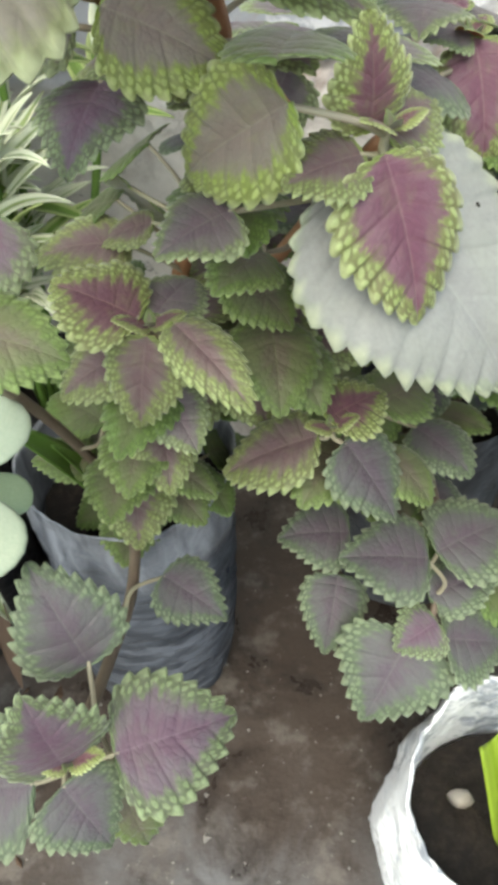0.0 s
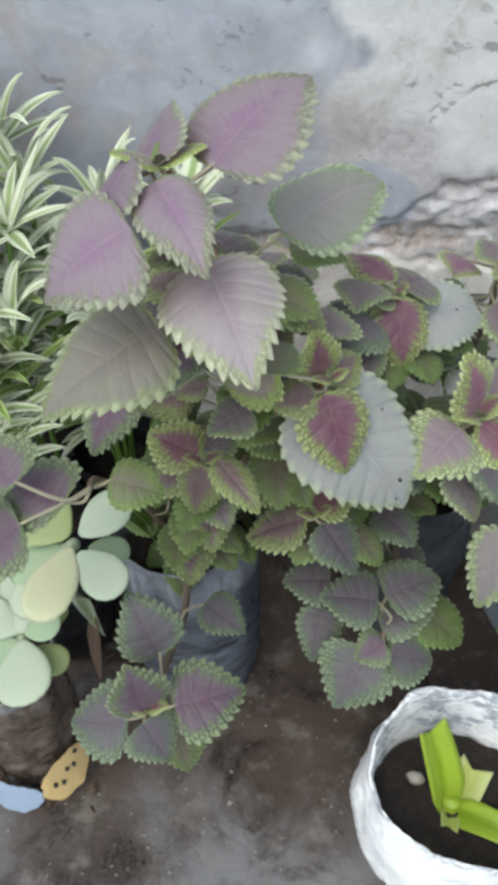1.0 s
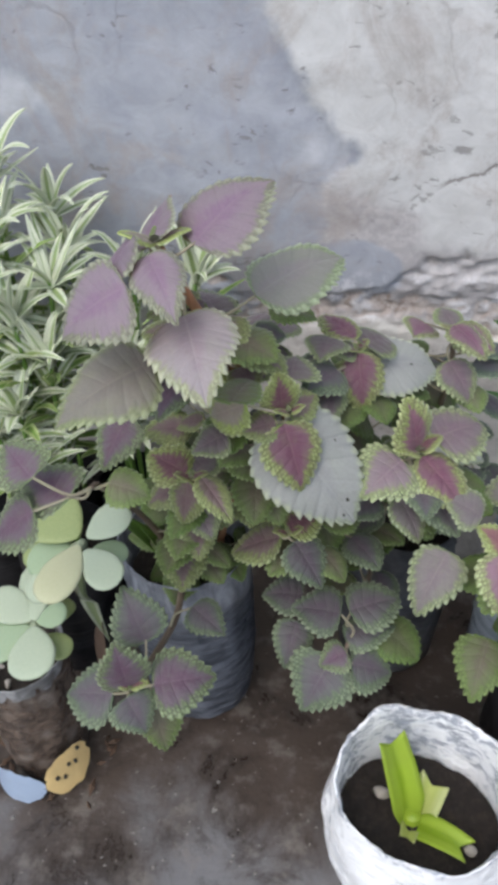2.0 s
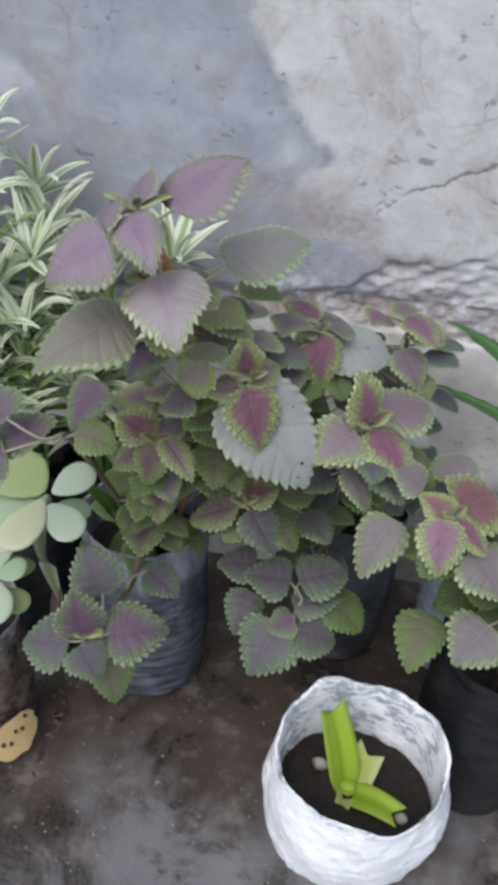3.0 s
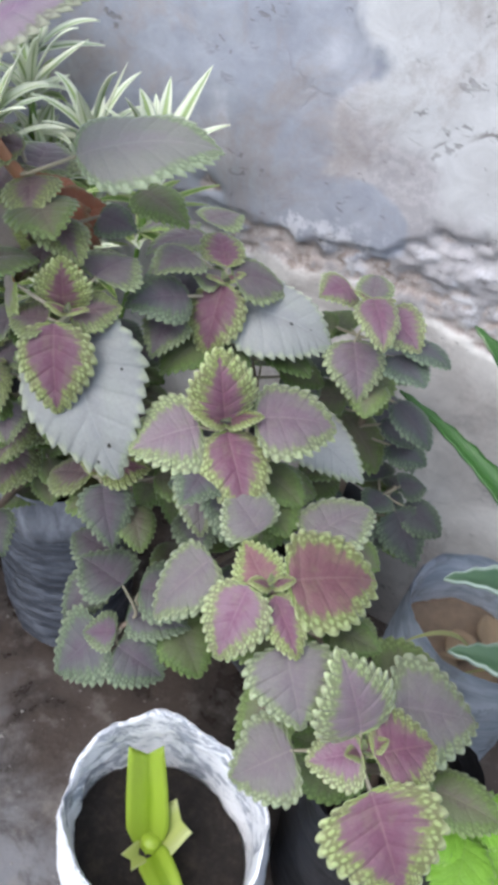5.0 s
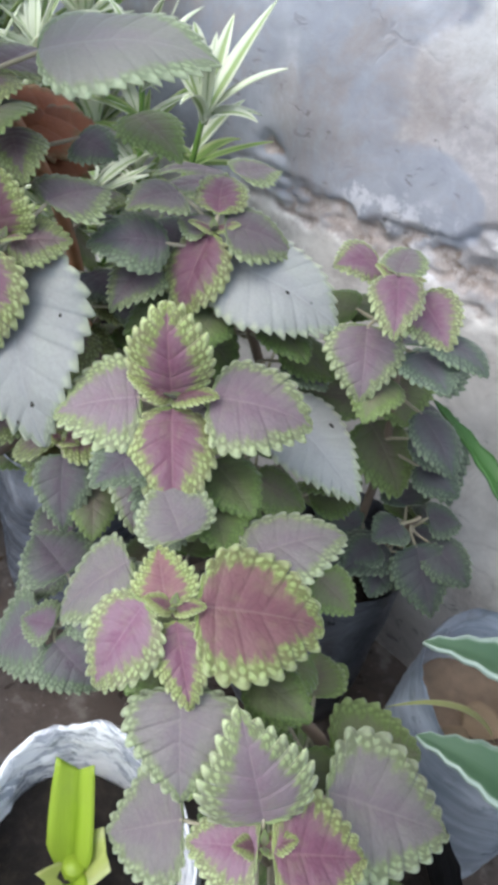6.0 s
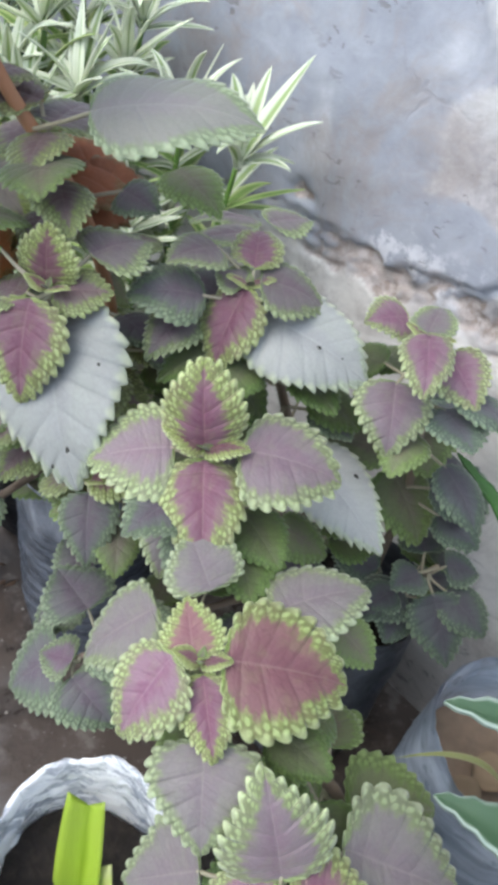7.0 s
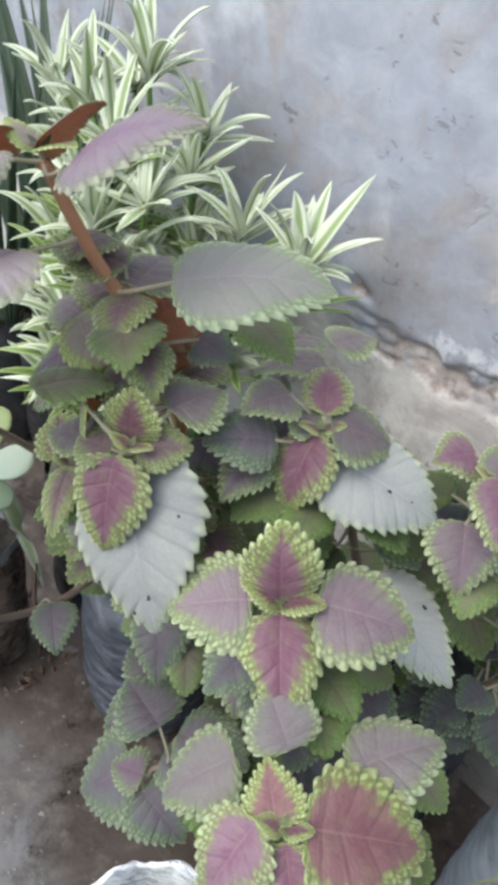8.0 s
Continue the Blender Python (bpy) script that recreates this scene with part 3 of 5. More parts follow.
def leaf_sheet(name, material, under, seed, per=8, cols=8, tooth=0.055, teeth=TEETH, base_round=0.5, tip_sharp=0.95, pucker=0.010, serrate=False):
    """A toothed ovate leaf one metre long and one wide: flesh puckered between sunk veins, a folded midrib and real thickness."""
    rng = random.Random(seed * 7 + 1)
    rows = teeth * per + 1
    wave, lean, curl = rng.uniform(0.6, 1.6), rng.uniform(-0.07, 0.07), rng.uniform(0.02, 0.12)
    peak = (base_round / (base_round + tip_sharp)) ** base_round * (tip_sharp / (base_round + tip_sharp)) ** tip_sharp
    margin = []
    count = 400
    for k in range(count + 1):
        s = 0.5 - 0.5 * math.cos(math.pi * k / count)
        margin.append((0.5 * s ** base_round * (1 - s) ** tip_sharp / peak, s))
    length = [0.0]
    for a, b in zip(margin, margin[1:]):
        length.append(length[-1] + math.hypot(b[0] - a[0], b[1] - a[1]))
    total = length[-1]
    verts, uvs, faces = [], [], []
    for sign in (1, -1):
        j = 0
        for r in range(rows):
            u = r / (rows - 1)
            while j < count - 1 and length[j + 1] < u * total:
                j += 1
            a, b = margin[j], margin[j + 1]
            f = min(max((u * total - length[j]) / max(length[j + 1] - length[j], 1e-9), 0), 1)
            px, py = a[0] + (b[0] - a[0]) * f, a[1] + (b[1] - a[1]) * f
            d = math.hypot(b[0] - a[0], b[1] - a[1]) or 1
            nx, ny = (b[1] - a[1]) / d, -(b[0] - a[0]) / d
            p = teeth * u % 1.0
            lobe = min(p / 0.64, (1 - p) / 0.36) ** 0.85 if serrate else math.sin(math.pi * p ** 1.3) ** 0.7
            lobe *= tooth * (0.85 + 0.6 * noise.noise((math.floor(teeth * u) * 1.7 + 0.3, seed * 3.1, sign))) * min(1, 5 * u, 8 * (1 - u) + 0.1)
            px, py = px + nx * lobe, py + ny * lobe + lobe * 0.40
            mx, my = 0.0, u - 0.24 * math.sin(math.pi * u)
            for c in range(cols + 1):
                w = c / cols
                x, y = mx + (px - mx) * w, my + (py - my) * w
                bulge = abs(math.sin(math.pi * teeth * u / 2)) ** 0.6 * math.sin(math.pi * min(w, 0.98)) ** 0.6 * pucker
                bead = math.sin(math.pi * teeth * u) ** 2 * math.exp(-((w - 0.80) / 0.13) ** 2) * 0.005
                z = 0.22 * y * (1 - y) + 0.10 * abs(x) - 0.42 * x * x + bulge * min(1, 5 * u) + bead
                z += 0.026 * math.sin(6 * wave * y + sign * 1.3 + seed) * w * w + lean * x * sign - curl * y ** 4
                verts.append((sign * x, y, z))
                uvs.append((u, 0.5 + 0.5 * w * sign))
    half = rows * (cols + 1)
    for h, sign in ((0, 1), (half, -1)):
        for r in range(rows - 1):
            for c in range(cols):
                q = (h + r * (cols + 1) + c, h + r * (cols + 1) + c + 1, h + (r + 1) * (cols + 1) + c + 1, h + (r + 1) * (cols + 1) + c)
                faces.append(q if sign > 0 else q[::-1])
    tops, n = len(faces), len(verts)
    # the underside needs only the midrib, the middle and the margin
    cuts = (0, cols // 2, cols)
    low = {}
    for h in (0, half):
        for r in range(rows):
            for c in cuts:
                i = h + r * (cols + 1) + c
                low[i] = len(verts)
                x, y, z = verts[i]
                verts.append((x, y, z - (0.007 if c == cols else 0.012)))
                uvs.append(uvs[i])
    for h, sign in ((0, 1), (half, -1)):
        for r in range(rows - 1):
            a, b = h + r * (cols + 1), h + (r + 1) * (cols + 1)
            for c, d in zip(cuts, cuts[1:]):
                q = (low[a + c], low[b + c], low[b + d], low[a + d])
                faces.append(q if sign > 0 else q[::-1])
    unders = len(faces)
    for h, sign in ((0, 1), (half, -1)):
        for r in range(rows - 1):
            a, b = h + r * (cols + 1) + cols, h + (r + 1) * (cols + 1) + cols
            q = (a, low[a], low[b], b)
            faces.append(q if sign > 0 else q[::-1])
    data = mesh(name, verts, faces, material, True, uvs)
    data.materials.append(under)
    data.polygons.foreach_set("material_index", [1 if tops <= k < unders else 0 for k in range(len(faces))])
    return data


SHEETS = {}
YOUNG, BROAD = ("bright", "ruby", "brown", "tan"), ("sage", "mauve", "blush", "grey", "greygreen")
SMALL = ("olive", "shade_green", "shade_purple", "dark", "brown")
INNER = {}
for style, mat in LEAF.items():
    broad, young = style in BROAD, style in YOUNG
    shape = dict(tooth=0.046 if broad else 0.060, teeth=MANY if broad else TEETH, pucker=0.007 if broad else 0.013 if young else 0.010, serrate=style not in ("bright", "ruby", "tan", "pink", "orchid", "salmon", "ash"))
    under = GLOWING if style in ("mauve", "blush", "tan", "sage", "brown", "ruby") else UNDER
    SHEETS[style] = [leaf_sheet("leaf_" + style, mat, under, seed, base_round=(0.50 if young else 0.41) + 0.04 * (seed % 3), tip_sharp=(0.88 if young else 0.98) + 0.10 * ((seed + 1) % 3), **shape) for seed in range(4)]
    if style in SMALL:
        INNER[style] = [leaf_sheet("leaf_" + style, mat, under, seed, 4, 4, base_round=0.45 + 0.05 * (seed % 3), tip_sharp=0.95, **shape) for seed in (5, 6)]
SHEETS["lively"] = [leaf_sheet("leaf_lively", LIVELY, LIVELY, 7, tooth=0.09)]

STEMS = {}
turns = random.Random(11)
PLACED = []


def clear(a, b):
    """Whether a leaf from a to b keeps out of the leaves that are placed already."""
    for base, ahead, side, up, size, width in PLACED:
        for f in (0.0, 0.25, 0.5, 0.75, 1.0):
            d = a.lerp(b, f) - base
            if 0 < d.dot(ahead) < size and abs(d.dot(side)) < 0.45 * width and -0.002 < d.dot(up) < 0.012:
                return False
    return True


def spot(plant, at, x, y, size):
    """A small ragged hole, dark, on a leaf: x and y in the leaf's own length and width."""
    verts, sides = [], 9
    for k in range(sides):
        a = 2 * math.pi * k / sides
        r = size * (1 + 0.3 * noise.noise((math.cos(a) * 2 + x * 9, math.sin(a) * 2, y * 7)))
        u, v = x + r * math.cos(a), y + r * math.sin(a)
        verts.append((u, v, 0.22 * v * (1 - v) + 0.10 * abs(u) - 0.42 * u * u + 0.016))
    sub_part("hole", mesh("hole", [at @ Vector(v) for v in verts], [tuple(range(sides))], HOLE, False), plant, at)


def lay(base, tip, width, roll=0.0, face=(0.0, -0.3, 1.0)):
    """The pose that lays a unit leaf from base to tip with that width."""
    base, tip = Vector(base), Vector(tip)
    ahead = tip - base
    size = ahead.length
    ahead.normalize()
    up = Vector(face)
    up = (up - ahead * up.dot(ahead)).normalized()
    up = Matrix.Rotation(radians(roll), 3, ahead) @ up
    side = ahead.cross(up)
    m = Matrix.Identity(4)
    for k in range(3):
        m[k][0], m[k][1], m[k][2], m[k][3] = side[k] * width, ahead[k] * size, up[k] * size, base[k]
    return m


def near_stem(plant, p):
    """The nearest point of the plant's stems, a little lower than p."""
    best = None
    for points in STEMS.get(plant.name, ()):
        for a, b in zip(points, points[1:]):
            a, b = Vector(a), Vector(b)
            for f in (0.0, 0.25, 0.5, 0.75, 1.0):
                q = a.lerp(b, f)
                d = (q - p).length + max(0.0, q.z - p.z) * 0.6
                if best is None or d < best[0]:
                    best = (d, q)
    return best[1] if best else None


LOOKS = {"grey": "large pale grey-green leaf with toothed edge", "mauve": "mauve leaf with pale toothed edge", "blush": "large pinkish-grey leaf with lime base",
         "sage": "large grey-olive leaf with lime rim", "bright": "magenta-hearted leaf with beaded lime rim", "ruby": "dark red-hearted leaf with lime rim",
         "orchid": "purple-pink leaf with lime rim", "salmon": "coral-hearted leaf with lime rim", "rust": "rust-brown shaded leaf", "greygreen": "large dull grey-green leaf"}


def leaf(plant, style, base, tip, width, roll=None, label="", face=(0.0, -0.3, 1.0), holes=(), fence=True, sheets=SHEETS):
    roll = turns.uniform(-9, 9) if roll is None else roll
    ob = part("leaf", turns.choice(sheets[style]), plant, lay(base, tip, width, roll, face), label or LOOKS.get(style, ""))
    m = lay(base, tip, width, roll, face)
    if fence:
        PLACED.append((Vector(base), m.col[1].to_3d().normalized(), m.col[0].to_3d().normalized(), m.col[2].to_3d().normalized(), (Vector(tip) - Vector(base)).length, width))
    for x, y, size in holes:
        spot(ob, m, x, y, size)
    p = Vector(base)
    q = near_stem(plant, p)
    if q is not None and 0.006 < (q - p).length < 0.05:
        size = (Vector(tip) - p).length
        back = (p - Vector(tip)).normalized()
        bend = p.lerp(q, 0.5) + back * (q - p).length * 0.2 - Vector((0, 0, 0.004))
        start = p - back * size * 0.04
        sub_part("petiole", tube_mesh("petiole", (q, bend, start), (0.0016, 0.0011), PETIOLE, 5), ob, m)
    return ob


def stem(plant, points, thick=0.0035, thin=0.0018, skin=None):
    STEMS.setdefault(plant.name, []).append(points)
    part("stem", tube_mesh("stem", points, (thick, thin), skin or STEM), plant)


def inner_leaves(plant, styles, count, seed, low=0.25, high=0.8, lowest=0.24, stems=9, first=0):
    """Older leaves in opposite pairs down the stems; the darkest styles have shade painted in."""
    rng = random.Random(seed)
    for points in list(STEMS[plant.name])[first:stems]:
        for k in range(count):
            f = low + (high - low) * (k + rng.random() * 0.6) / count
            spot = f * (len(points) - 1)
            i = min(int(spot), len(points) - 2)
            p = Vector(points[i]).lerp(Vector(points[i + 1]), spot - i)
            turn = rng.uniform(0, math.pi)
            for flip in (0, math.pi):
                for attempt in range(6):
                    a = turn + flip + attempt * 0.45
                    way = Vector((math.cos(a), math.sin(a), rng.uniform(-0.5, 0.05))).normalized()
                    reach, size = rng.uniform(0.016, 0.032), rng.uniform(0.034, 0.052)
                    base = p + way * reach + Vector((0, 0, 0.004))
                    tip = base + way * size
                    if clear(base, tip):
                        break
                else:
                    continue
                if tip.y > 0.565 or base.z < lowest:
                    continue
                leaf(plant, rng.choice(styles), base, tip, size * rng.uniform(0.7, 0.95), fence=False, sheets=INNER)


# ---- ground and wall ----
def spaced(parts):
    values = []
    for a, b, n in parts:
        values += [a + (b - a) * k / n for k in range(n)]
    return values + [parts[-1][1]]


def grid_faces(nx, ny):
    return [(j * nx + i, j * nx + i + 1, (j + 1) * nx + i + 1, (j + 1) * nx + i) for j in range(ny - 1) for i in range(nx - 1)]


def build_floor():
    xs = spaced(((-60, -4, 6), (-4, -0.7, 8), (-0.7, 0.8, 120), (0.8, 4, 8), (4, 60, 6)))
    ys = spaced(((-60, -3, 6), (-3, -0.4, 8), (-0.4, 0.6, 80), (0.6, 4, 4), (4, 60, 6)))
    verts = []
    for y in ys:
        for x in xs:
            near = max(0.0, 1 - max(abs(x), abs(y)) / 1.2)
            verts.append((x, y, near * (0.004 * noise.noise((x * 9, y * 9, 0)) + 0.0022 * noise.noise((x * 34, y * 34, 2)))))
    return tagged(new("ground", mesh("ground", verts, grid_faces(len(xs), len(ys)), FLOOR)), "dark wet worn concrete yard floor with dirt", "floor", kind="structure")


def seam(x, z):
    """How deep the broken seam in the plaster is at this place, 0 to 1."""
    wander = 0.022 * noise.noise((x * 14, z * 6, 3)) + 0.012 * noise.noise((x * 55, z * 55, 5)) + 0.006 * noise.noise((x * 140, z * 140, 8))
    top = 0.498 + 0.060 * min(max((x - 0.12) / 0.035, 0.0), 1.0) + wander
    bottom = 0.452 - 0.03 * max(0.0, x - 0.1) + 0.8 * wander
    if x < -0.1:
        top -= min(0.03, (-0.1 - x) * 0.2)
    edge = 0.008
    up = min(max((top - z) / edge, 0), 1)
    down = min(max((z - bottom) / edge, 0), 1)
    crumb = 0.66 + 0.45 * noise.noise((x * 22, z * 34, 9)) + 0.50 * noise.noise((x * 60, z * 80, 4)) + 0.45 * noise.noise((x * 130, z * 150, 2))
    if x < 0.0:
        crumb += 4.0 * x
    pit = 1.3 * math.exp(-((x + 0.088) / 0.020) ** 2 - ((z - 0.512) / 0.012) ** 2) + 0.5 * noise.noise((x * 90, z * 90, 6)) - 0.35
    return max(min(up, down) * min(max(crumb, 0.0), 1.0), min(max(pit, 0.0), 1.0))


def build_wall():
    xs = spaced(((-6, -0.6, 12), (-0.6, 0.6, 240), (0.6, 6, 12)))
    zs = spaced(((0, 0.36, 40), (0.36, 0.66, 110), (0.66, 1.0, 60), (1.0, 2.8, 8)))
    verts = []
    for z in zs:
        for x in xs:
            y = 0.580 + 0.0035 * noise.noise((x * 5, z * 5, 1)) + 0.0012 * noise.noise((x * 30, z * 30, 1))
            side = x - min(max(-0.02, 0.669 - 0.9 * z), max(0.75 * z - 0.43, 0.042)) + 0.012 * noise.noise((x * 14, z * 14, 7))
            y -= 0.003 * min(max(side / 0.01, 0), 1) * (1 if z > 0.5 else 0)
            y += 0.002 * min(max((0.475 + 0.03 * noise.noise((x * 9, z * 9, 4)) - z) / 0.03, 0), 1)
            y += 0.009 * seam(x, z)
            verts.append((x, y, z))
    nx, nz = len(xs), len(zs)
    faces = [f for f in grid_faces(nx, nz)]
    n = len(verts)
    verts += [(-6, 0.74, 0), (6, 0.74, 0), (6, 0.74, 2.8), (-6, 0.74, 2.8)]
    faces += [(n + 1, n, n + 3, n + 2), tuple(range((nz - 1) * nx, nz * nx)) + (n + 2, n + 3)]
    return tagged(new("wall_north", mesh("wall_north", verts, faces, WALL)), "old plastered yard wall, damp grey and off-white, cracked seam", "wall", kind="structure")


build_floor()
build_wall()


# ---- grow bags ----
def shell_mesh(name, material, centre, levels, crumple, ripple=0.0, sides=72, seed=0, lift=None, squash=1.0):
    """A crumpled film round an upright axis: levels of (z, radius) from one end to the other."""
    verts, faces = [], []
    for k, (z, r) in enumerate(levels):
        for s in range(sides):
            a = 2 * math.pi * s / sides
            c, d = math.cos(a), math.sin(a)
            rr = r + crumple * (noise.noise((c * 2.2 + seed, d * 2.2, z * 16)) + 0.7 * (0.5 - abs(noise.noise((c * 5 + seed, d * 5, z * 34)))) + 0.25 * noise.noise((c * 13 + seed, d * 13, z * 90)))
            rr += ripple * math.sin(z * 560 + 2.5 * noise.noise((c * 2, d * 2, z * 8 + seed)))
            zz = z + (lift(a) if lift else 0.0) * (k / (len(levels) - 1) if levels[-1][0] > levels[0][0] else 1 - k / (len(levels) - 1))
            verts.append((centre[0] + rr * c, centre[1] + rr * d * squash, zz))
    for k in range(len(levels) - 1):
        for s in range(sides):
            t = (s + 1) % sides
            faces.append((k * sides + s, k * sides + t, (k + 1) * sides + t, (k + 1) * sides + s))
    return mesh(name, verts, faces, material)


def soil_mesh(centre, radius, z, seed=0, squash=1.0, skin=None):
    verts, faces, rings, sides = [(centre[0], centre[1], z)], [], 9, 40
    for k in range(1, rings + 1):
        for s in range(sides):
            a, r = 2 * math.pi * s / sides, radius * k / rings
            x, y = r * math.cos(a), r * math.sin(a) * squash
            verts.append((centre[0] + x, centre[1] + y, z + 0.006 * noise.noise((x * 60 + seed, y * 60, 0)) + 0.003 * noise.noise((x * 190, y * 190, seed))))
    for s in range(sides):
        faces.append((0, 1 + s, 1 + (s + 1) % sides))
    for k in range(rings - 1):
        for s in range(sides):
            t = (s + 1) % sides
            faces.append((1 + k * sides + s, 1 + (k + 1) * sides + s, 1 + (k + 1) * sides + t, 1 + k * sides + t))
    return mesh("soil", verts, faces, skin or SOIL)


def rise(z0, z1, r0, r1, n, belly=0.0):
    return [(z0 + (z1 - z0) * k / n, r0 + (r1 - r0) * k / n + belly * math.sin(math.pi * k / n)) for k in range(n + 1)]


def grow_bag(centre, radius, height, film, inner, label, seed, ripple=0.0012, soil_at=0.82, dry=False):
    bag = thing("grow_bag", (centre[0], centre[1], 0), label, "plant pot", "grow bags along the wall")
    levels = [(0.0, radius * 0.5), (0.002, radius * 0.86)] + rise(0.012, height, radius * 0.96, radius, 44, 0.004)
    part("body", shell_mesh("body", film, centre, levels, 0.0035, ripple, 72, seed), bag)
    levels = rise(height, height * soil_at - 0.01, radius + 0.001, radius * 0.95, 14)
    part("lining", shell_mesh("lining", inner, centre, levels, 0.0035, 0.0, 72, seed + 3), bag)
    part("soil", soil_mesh(centre, radius * 0.97, height * soil_at, seed, 1.0, DRY_SOIL if dry else SOIL), bag, label="pale dry soil" if dry else "dark moist potting soil")
    return bag


def grey_bag():
    c, fill = (-0.090, 0.349), 0.225
    bag = thing("grow_bag", (c[0], c[1], 0), "grey wrinkled plastic grow bag, pale film at its mouth", "plant pot", "grow bags along the wall")
    place = Matrix.Translation((c[0], c[1], fill))
    levels = [(-fill, 0.035), (0.002 - fill, 0.060)] + rise(0.012 - fill, -0.005, 0.071, 0.075, 50, 0.004)
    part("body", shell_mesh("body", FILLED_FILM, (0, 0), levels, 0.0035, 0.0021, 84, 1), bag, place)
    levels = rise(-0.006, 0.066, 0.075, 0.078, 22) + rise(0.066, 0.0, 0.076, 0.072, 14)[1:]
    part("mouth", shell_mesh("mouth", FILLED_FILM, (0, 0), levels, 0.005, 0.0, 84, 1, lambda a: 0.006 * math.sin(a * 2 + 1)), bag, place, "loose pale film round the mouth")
    part("soil", soil_mesh(c, 0.071, 0.235, 1), bag, label="dark moist potting soil")


grey_bag()
for spot_x, spot_y, high, seed in ((-0.270, 0.385, 0.240, 33), (-0.300, 0.500, 0.250, 35), (-0.190, 0.490, 0.250, 37), (-0.420, 0.470, 0.250, 39)):
    grow_bag((spot_x, spot_y), 0.058 if high > 0.2 else 0.046, high, BLACK_FILM, BLACK_FILM, "black plastic grow bag in the shade of leaves", seed)
grow_bag((0.168, 0.455), 0.070, 0.262, SMOKE_FILM, SMOKE_FILM, "smoke-grey plastic grow bag standing close to the wall", 5)
grow_bag((0.345, 0.258), 0.070, 0.250, BLACK_FILM, BLACK_FILM, "black plastic grow bag on the wet floor", 9, 0.0004)
grow_bag((0.362, 0.450), 0.075, 0.255, BLUE_FILM, BLUE_FILM, "blue-grey film grow bag, open and half filled", 13, 0.0006, 0.72, True)


def white_bag():
    c = (0.195, 0.150)
    bag = thing("grow_bag", (c[0], c[1], 0), "white crumpled plastic grow bag on the floor, open", "plant pot", "grow bags along the wall")
    lift = lambda a: 0.026 * math.sin(a) + 0.008 * math.sin(3 * a + 1) + 0.004 * math.sin(7 * a)
    levels = [(0.0, 0.060), (0.003, 0.078)] + rise(0.014, 0.168, 0.088, 0.090, 34, 0.010)
    part("body", shell_mesh("body", WHITE_FILM, c, levels, 0.006, 0.0, 96, 21, lift, 0.80), bag)
    levels = rise(0.168, 0.176, 0.090, 0.089, 3) + rise(0.175, 0.085, 0.087, 0.081, 26)[1:]
    part("lining", shell_mesh("lining", INNER_FILM, c, levels, 0.006, 0.0, 96, 21, lift, 0.80), bag, label="creased white inner film, highlights and fold shade painted on")
    part("soil", soil_mesh(c, 0.083, 0.104, 4, 0.80), bag, label="dark moist potting soil")


white_bag()


# ---- strap leaves ----
def strap_mesh(name, points, width, material, cut=False, cup=0.35, rows=16, spines=0.0):
    """A tapering channelled strap along a curve through the points."""
    pts = [Vector(p) for p in points]
    verts, uvs, faces, cols = [], [], [], 6
    for r in range(rows + 1):
        f = r / rows
        a = (1 - f) ** 2 * pts[0] + 2 * f * (1 - f) * pts[1] + f * f * pts[2]
        ahead = (2 * (1 - f) * (pts[1] - pts[0]) + 2 * f * (pts[2] - pts[1])).normalized()
        side = ahead.cross(Vector((0.05, -0.25, 1))).normalized()
        up = side.cross(ahead)
        w = width * 0.5 * (min(1, 0.50 + 1.7 * f) * (1 - 0.22 * f ** 3) if cut else min(1, 0.5 + 1.8 * f) * max(0.0, 1 - f ** 2.6) + 0.006)
        if spines and r % 2:
            w += spines
        for k in range(cols + 1):
            g = 2 * k / cols - 1
            notch = ahead * (width * 0.42 * (abs(g) - 0.6) * f ** 8) if cut else Vector()
            verts.append(a + side * g * w + up * (cup * w * (abs(g) ** (1.05 if cut else 1.5))) + notch)
            uvs.append((f, k / cols))
    for r in range(rows):
        for k in range(cols):
            i = r * (cols + 1) + k
            faces.append((i, i + 1, i + cols + 2, i + cols + 1))
    n = len(verts)
    low = []
    for i, v in enumerate(verts):
        low.append(v - Vector((0, 0, width * 0.05 + 0.0003)))
    verts += low
    uvs += uvs[:]
    faces += [tuple(i + n for i in q[::-1]) for q in faces]
    border = [k for k in range(cols + 1)] + [r * (cols + 1) + cols for r in range(1, rows + 1)]
    border += [rows * (cols + 1) + k for k in range(cols - 1, -1, -1)] + [r * (cols + 1) for r in range(rows - 1, 0, -1)]
    for a, b in zip(border, border[1:] + border[:1]):
        faces.append((b, a, a + n, b + n))
    return mesh(name, verts, faces, material, True, uvs)


def strap(plant, base, tip, width, material, arch=0.25, cut=False, cup=0.35, spines=0.0, label=""):
    base, tip = Vector(base), Vector(tip)
    mid = base.lerp(tip, 0.5) + Vector((0, 0, (tip - base).length * arch))
    return part("leaf", strap_mesh("leaf", (base, mid, tip), width, material, cut, cup, 16, spines), plant, label=label)


# the cut shoot in the white bag
shoot = thing("lime_shoot", (0.188, 0.146, 0.092), "lime-green shoot with cut strap leaves in soil", "plant")
strap(shoot, (0.187, 0.146, 0.094), (0.155, 0.178, 0.204), 0.038, LIME, 0.06, True, 0.6)
strap(shoot, (0.190, 0.150, 0.098), (0.208, 0.168, 0.152), 0.038, CREAM, 0.06, True, 0.5, label="pale cream-green cut leaf")
strap(shoot, (0.188, 0.143, 0.098), (0.238, 0.112, 0.128), 0.029, LIME, 0.16, True, 0.5)
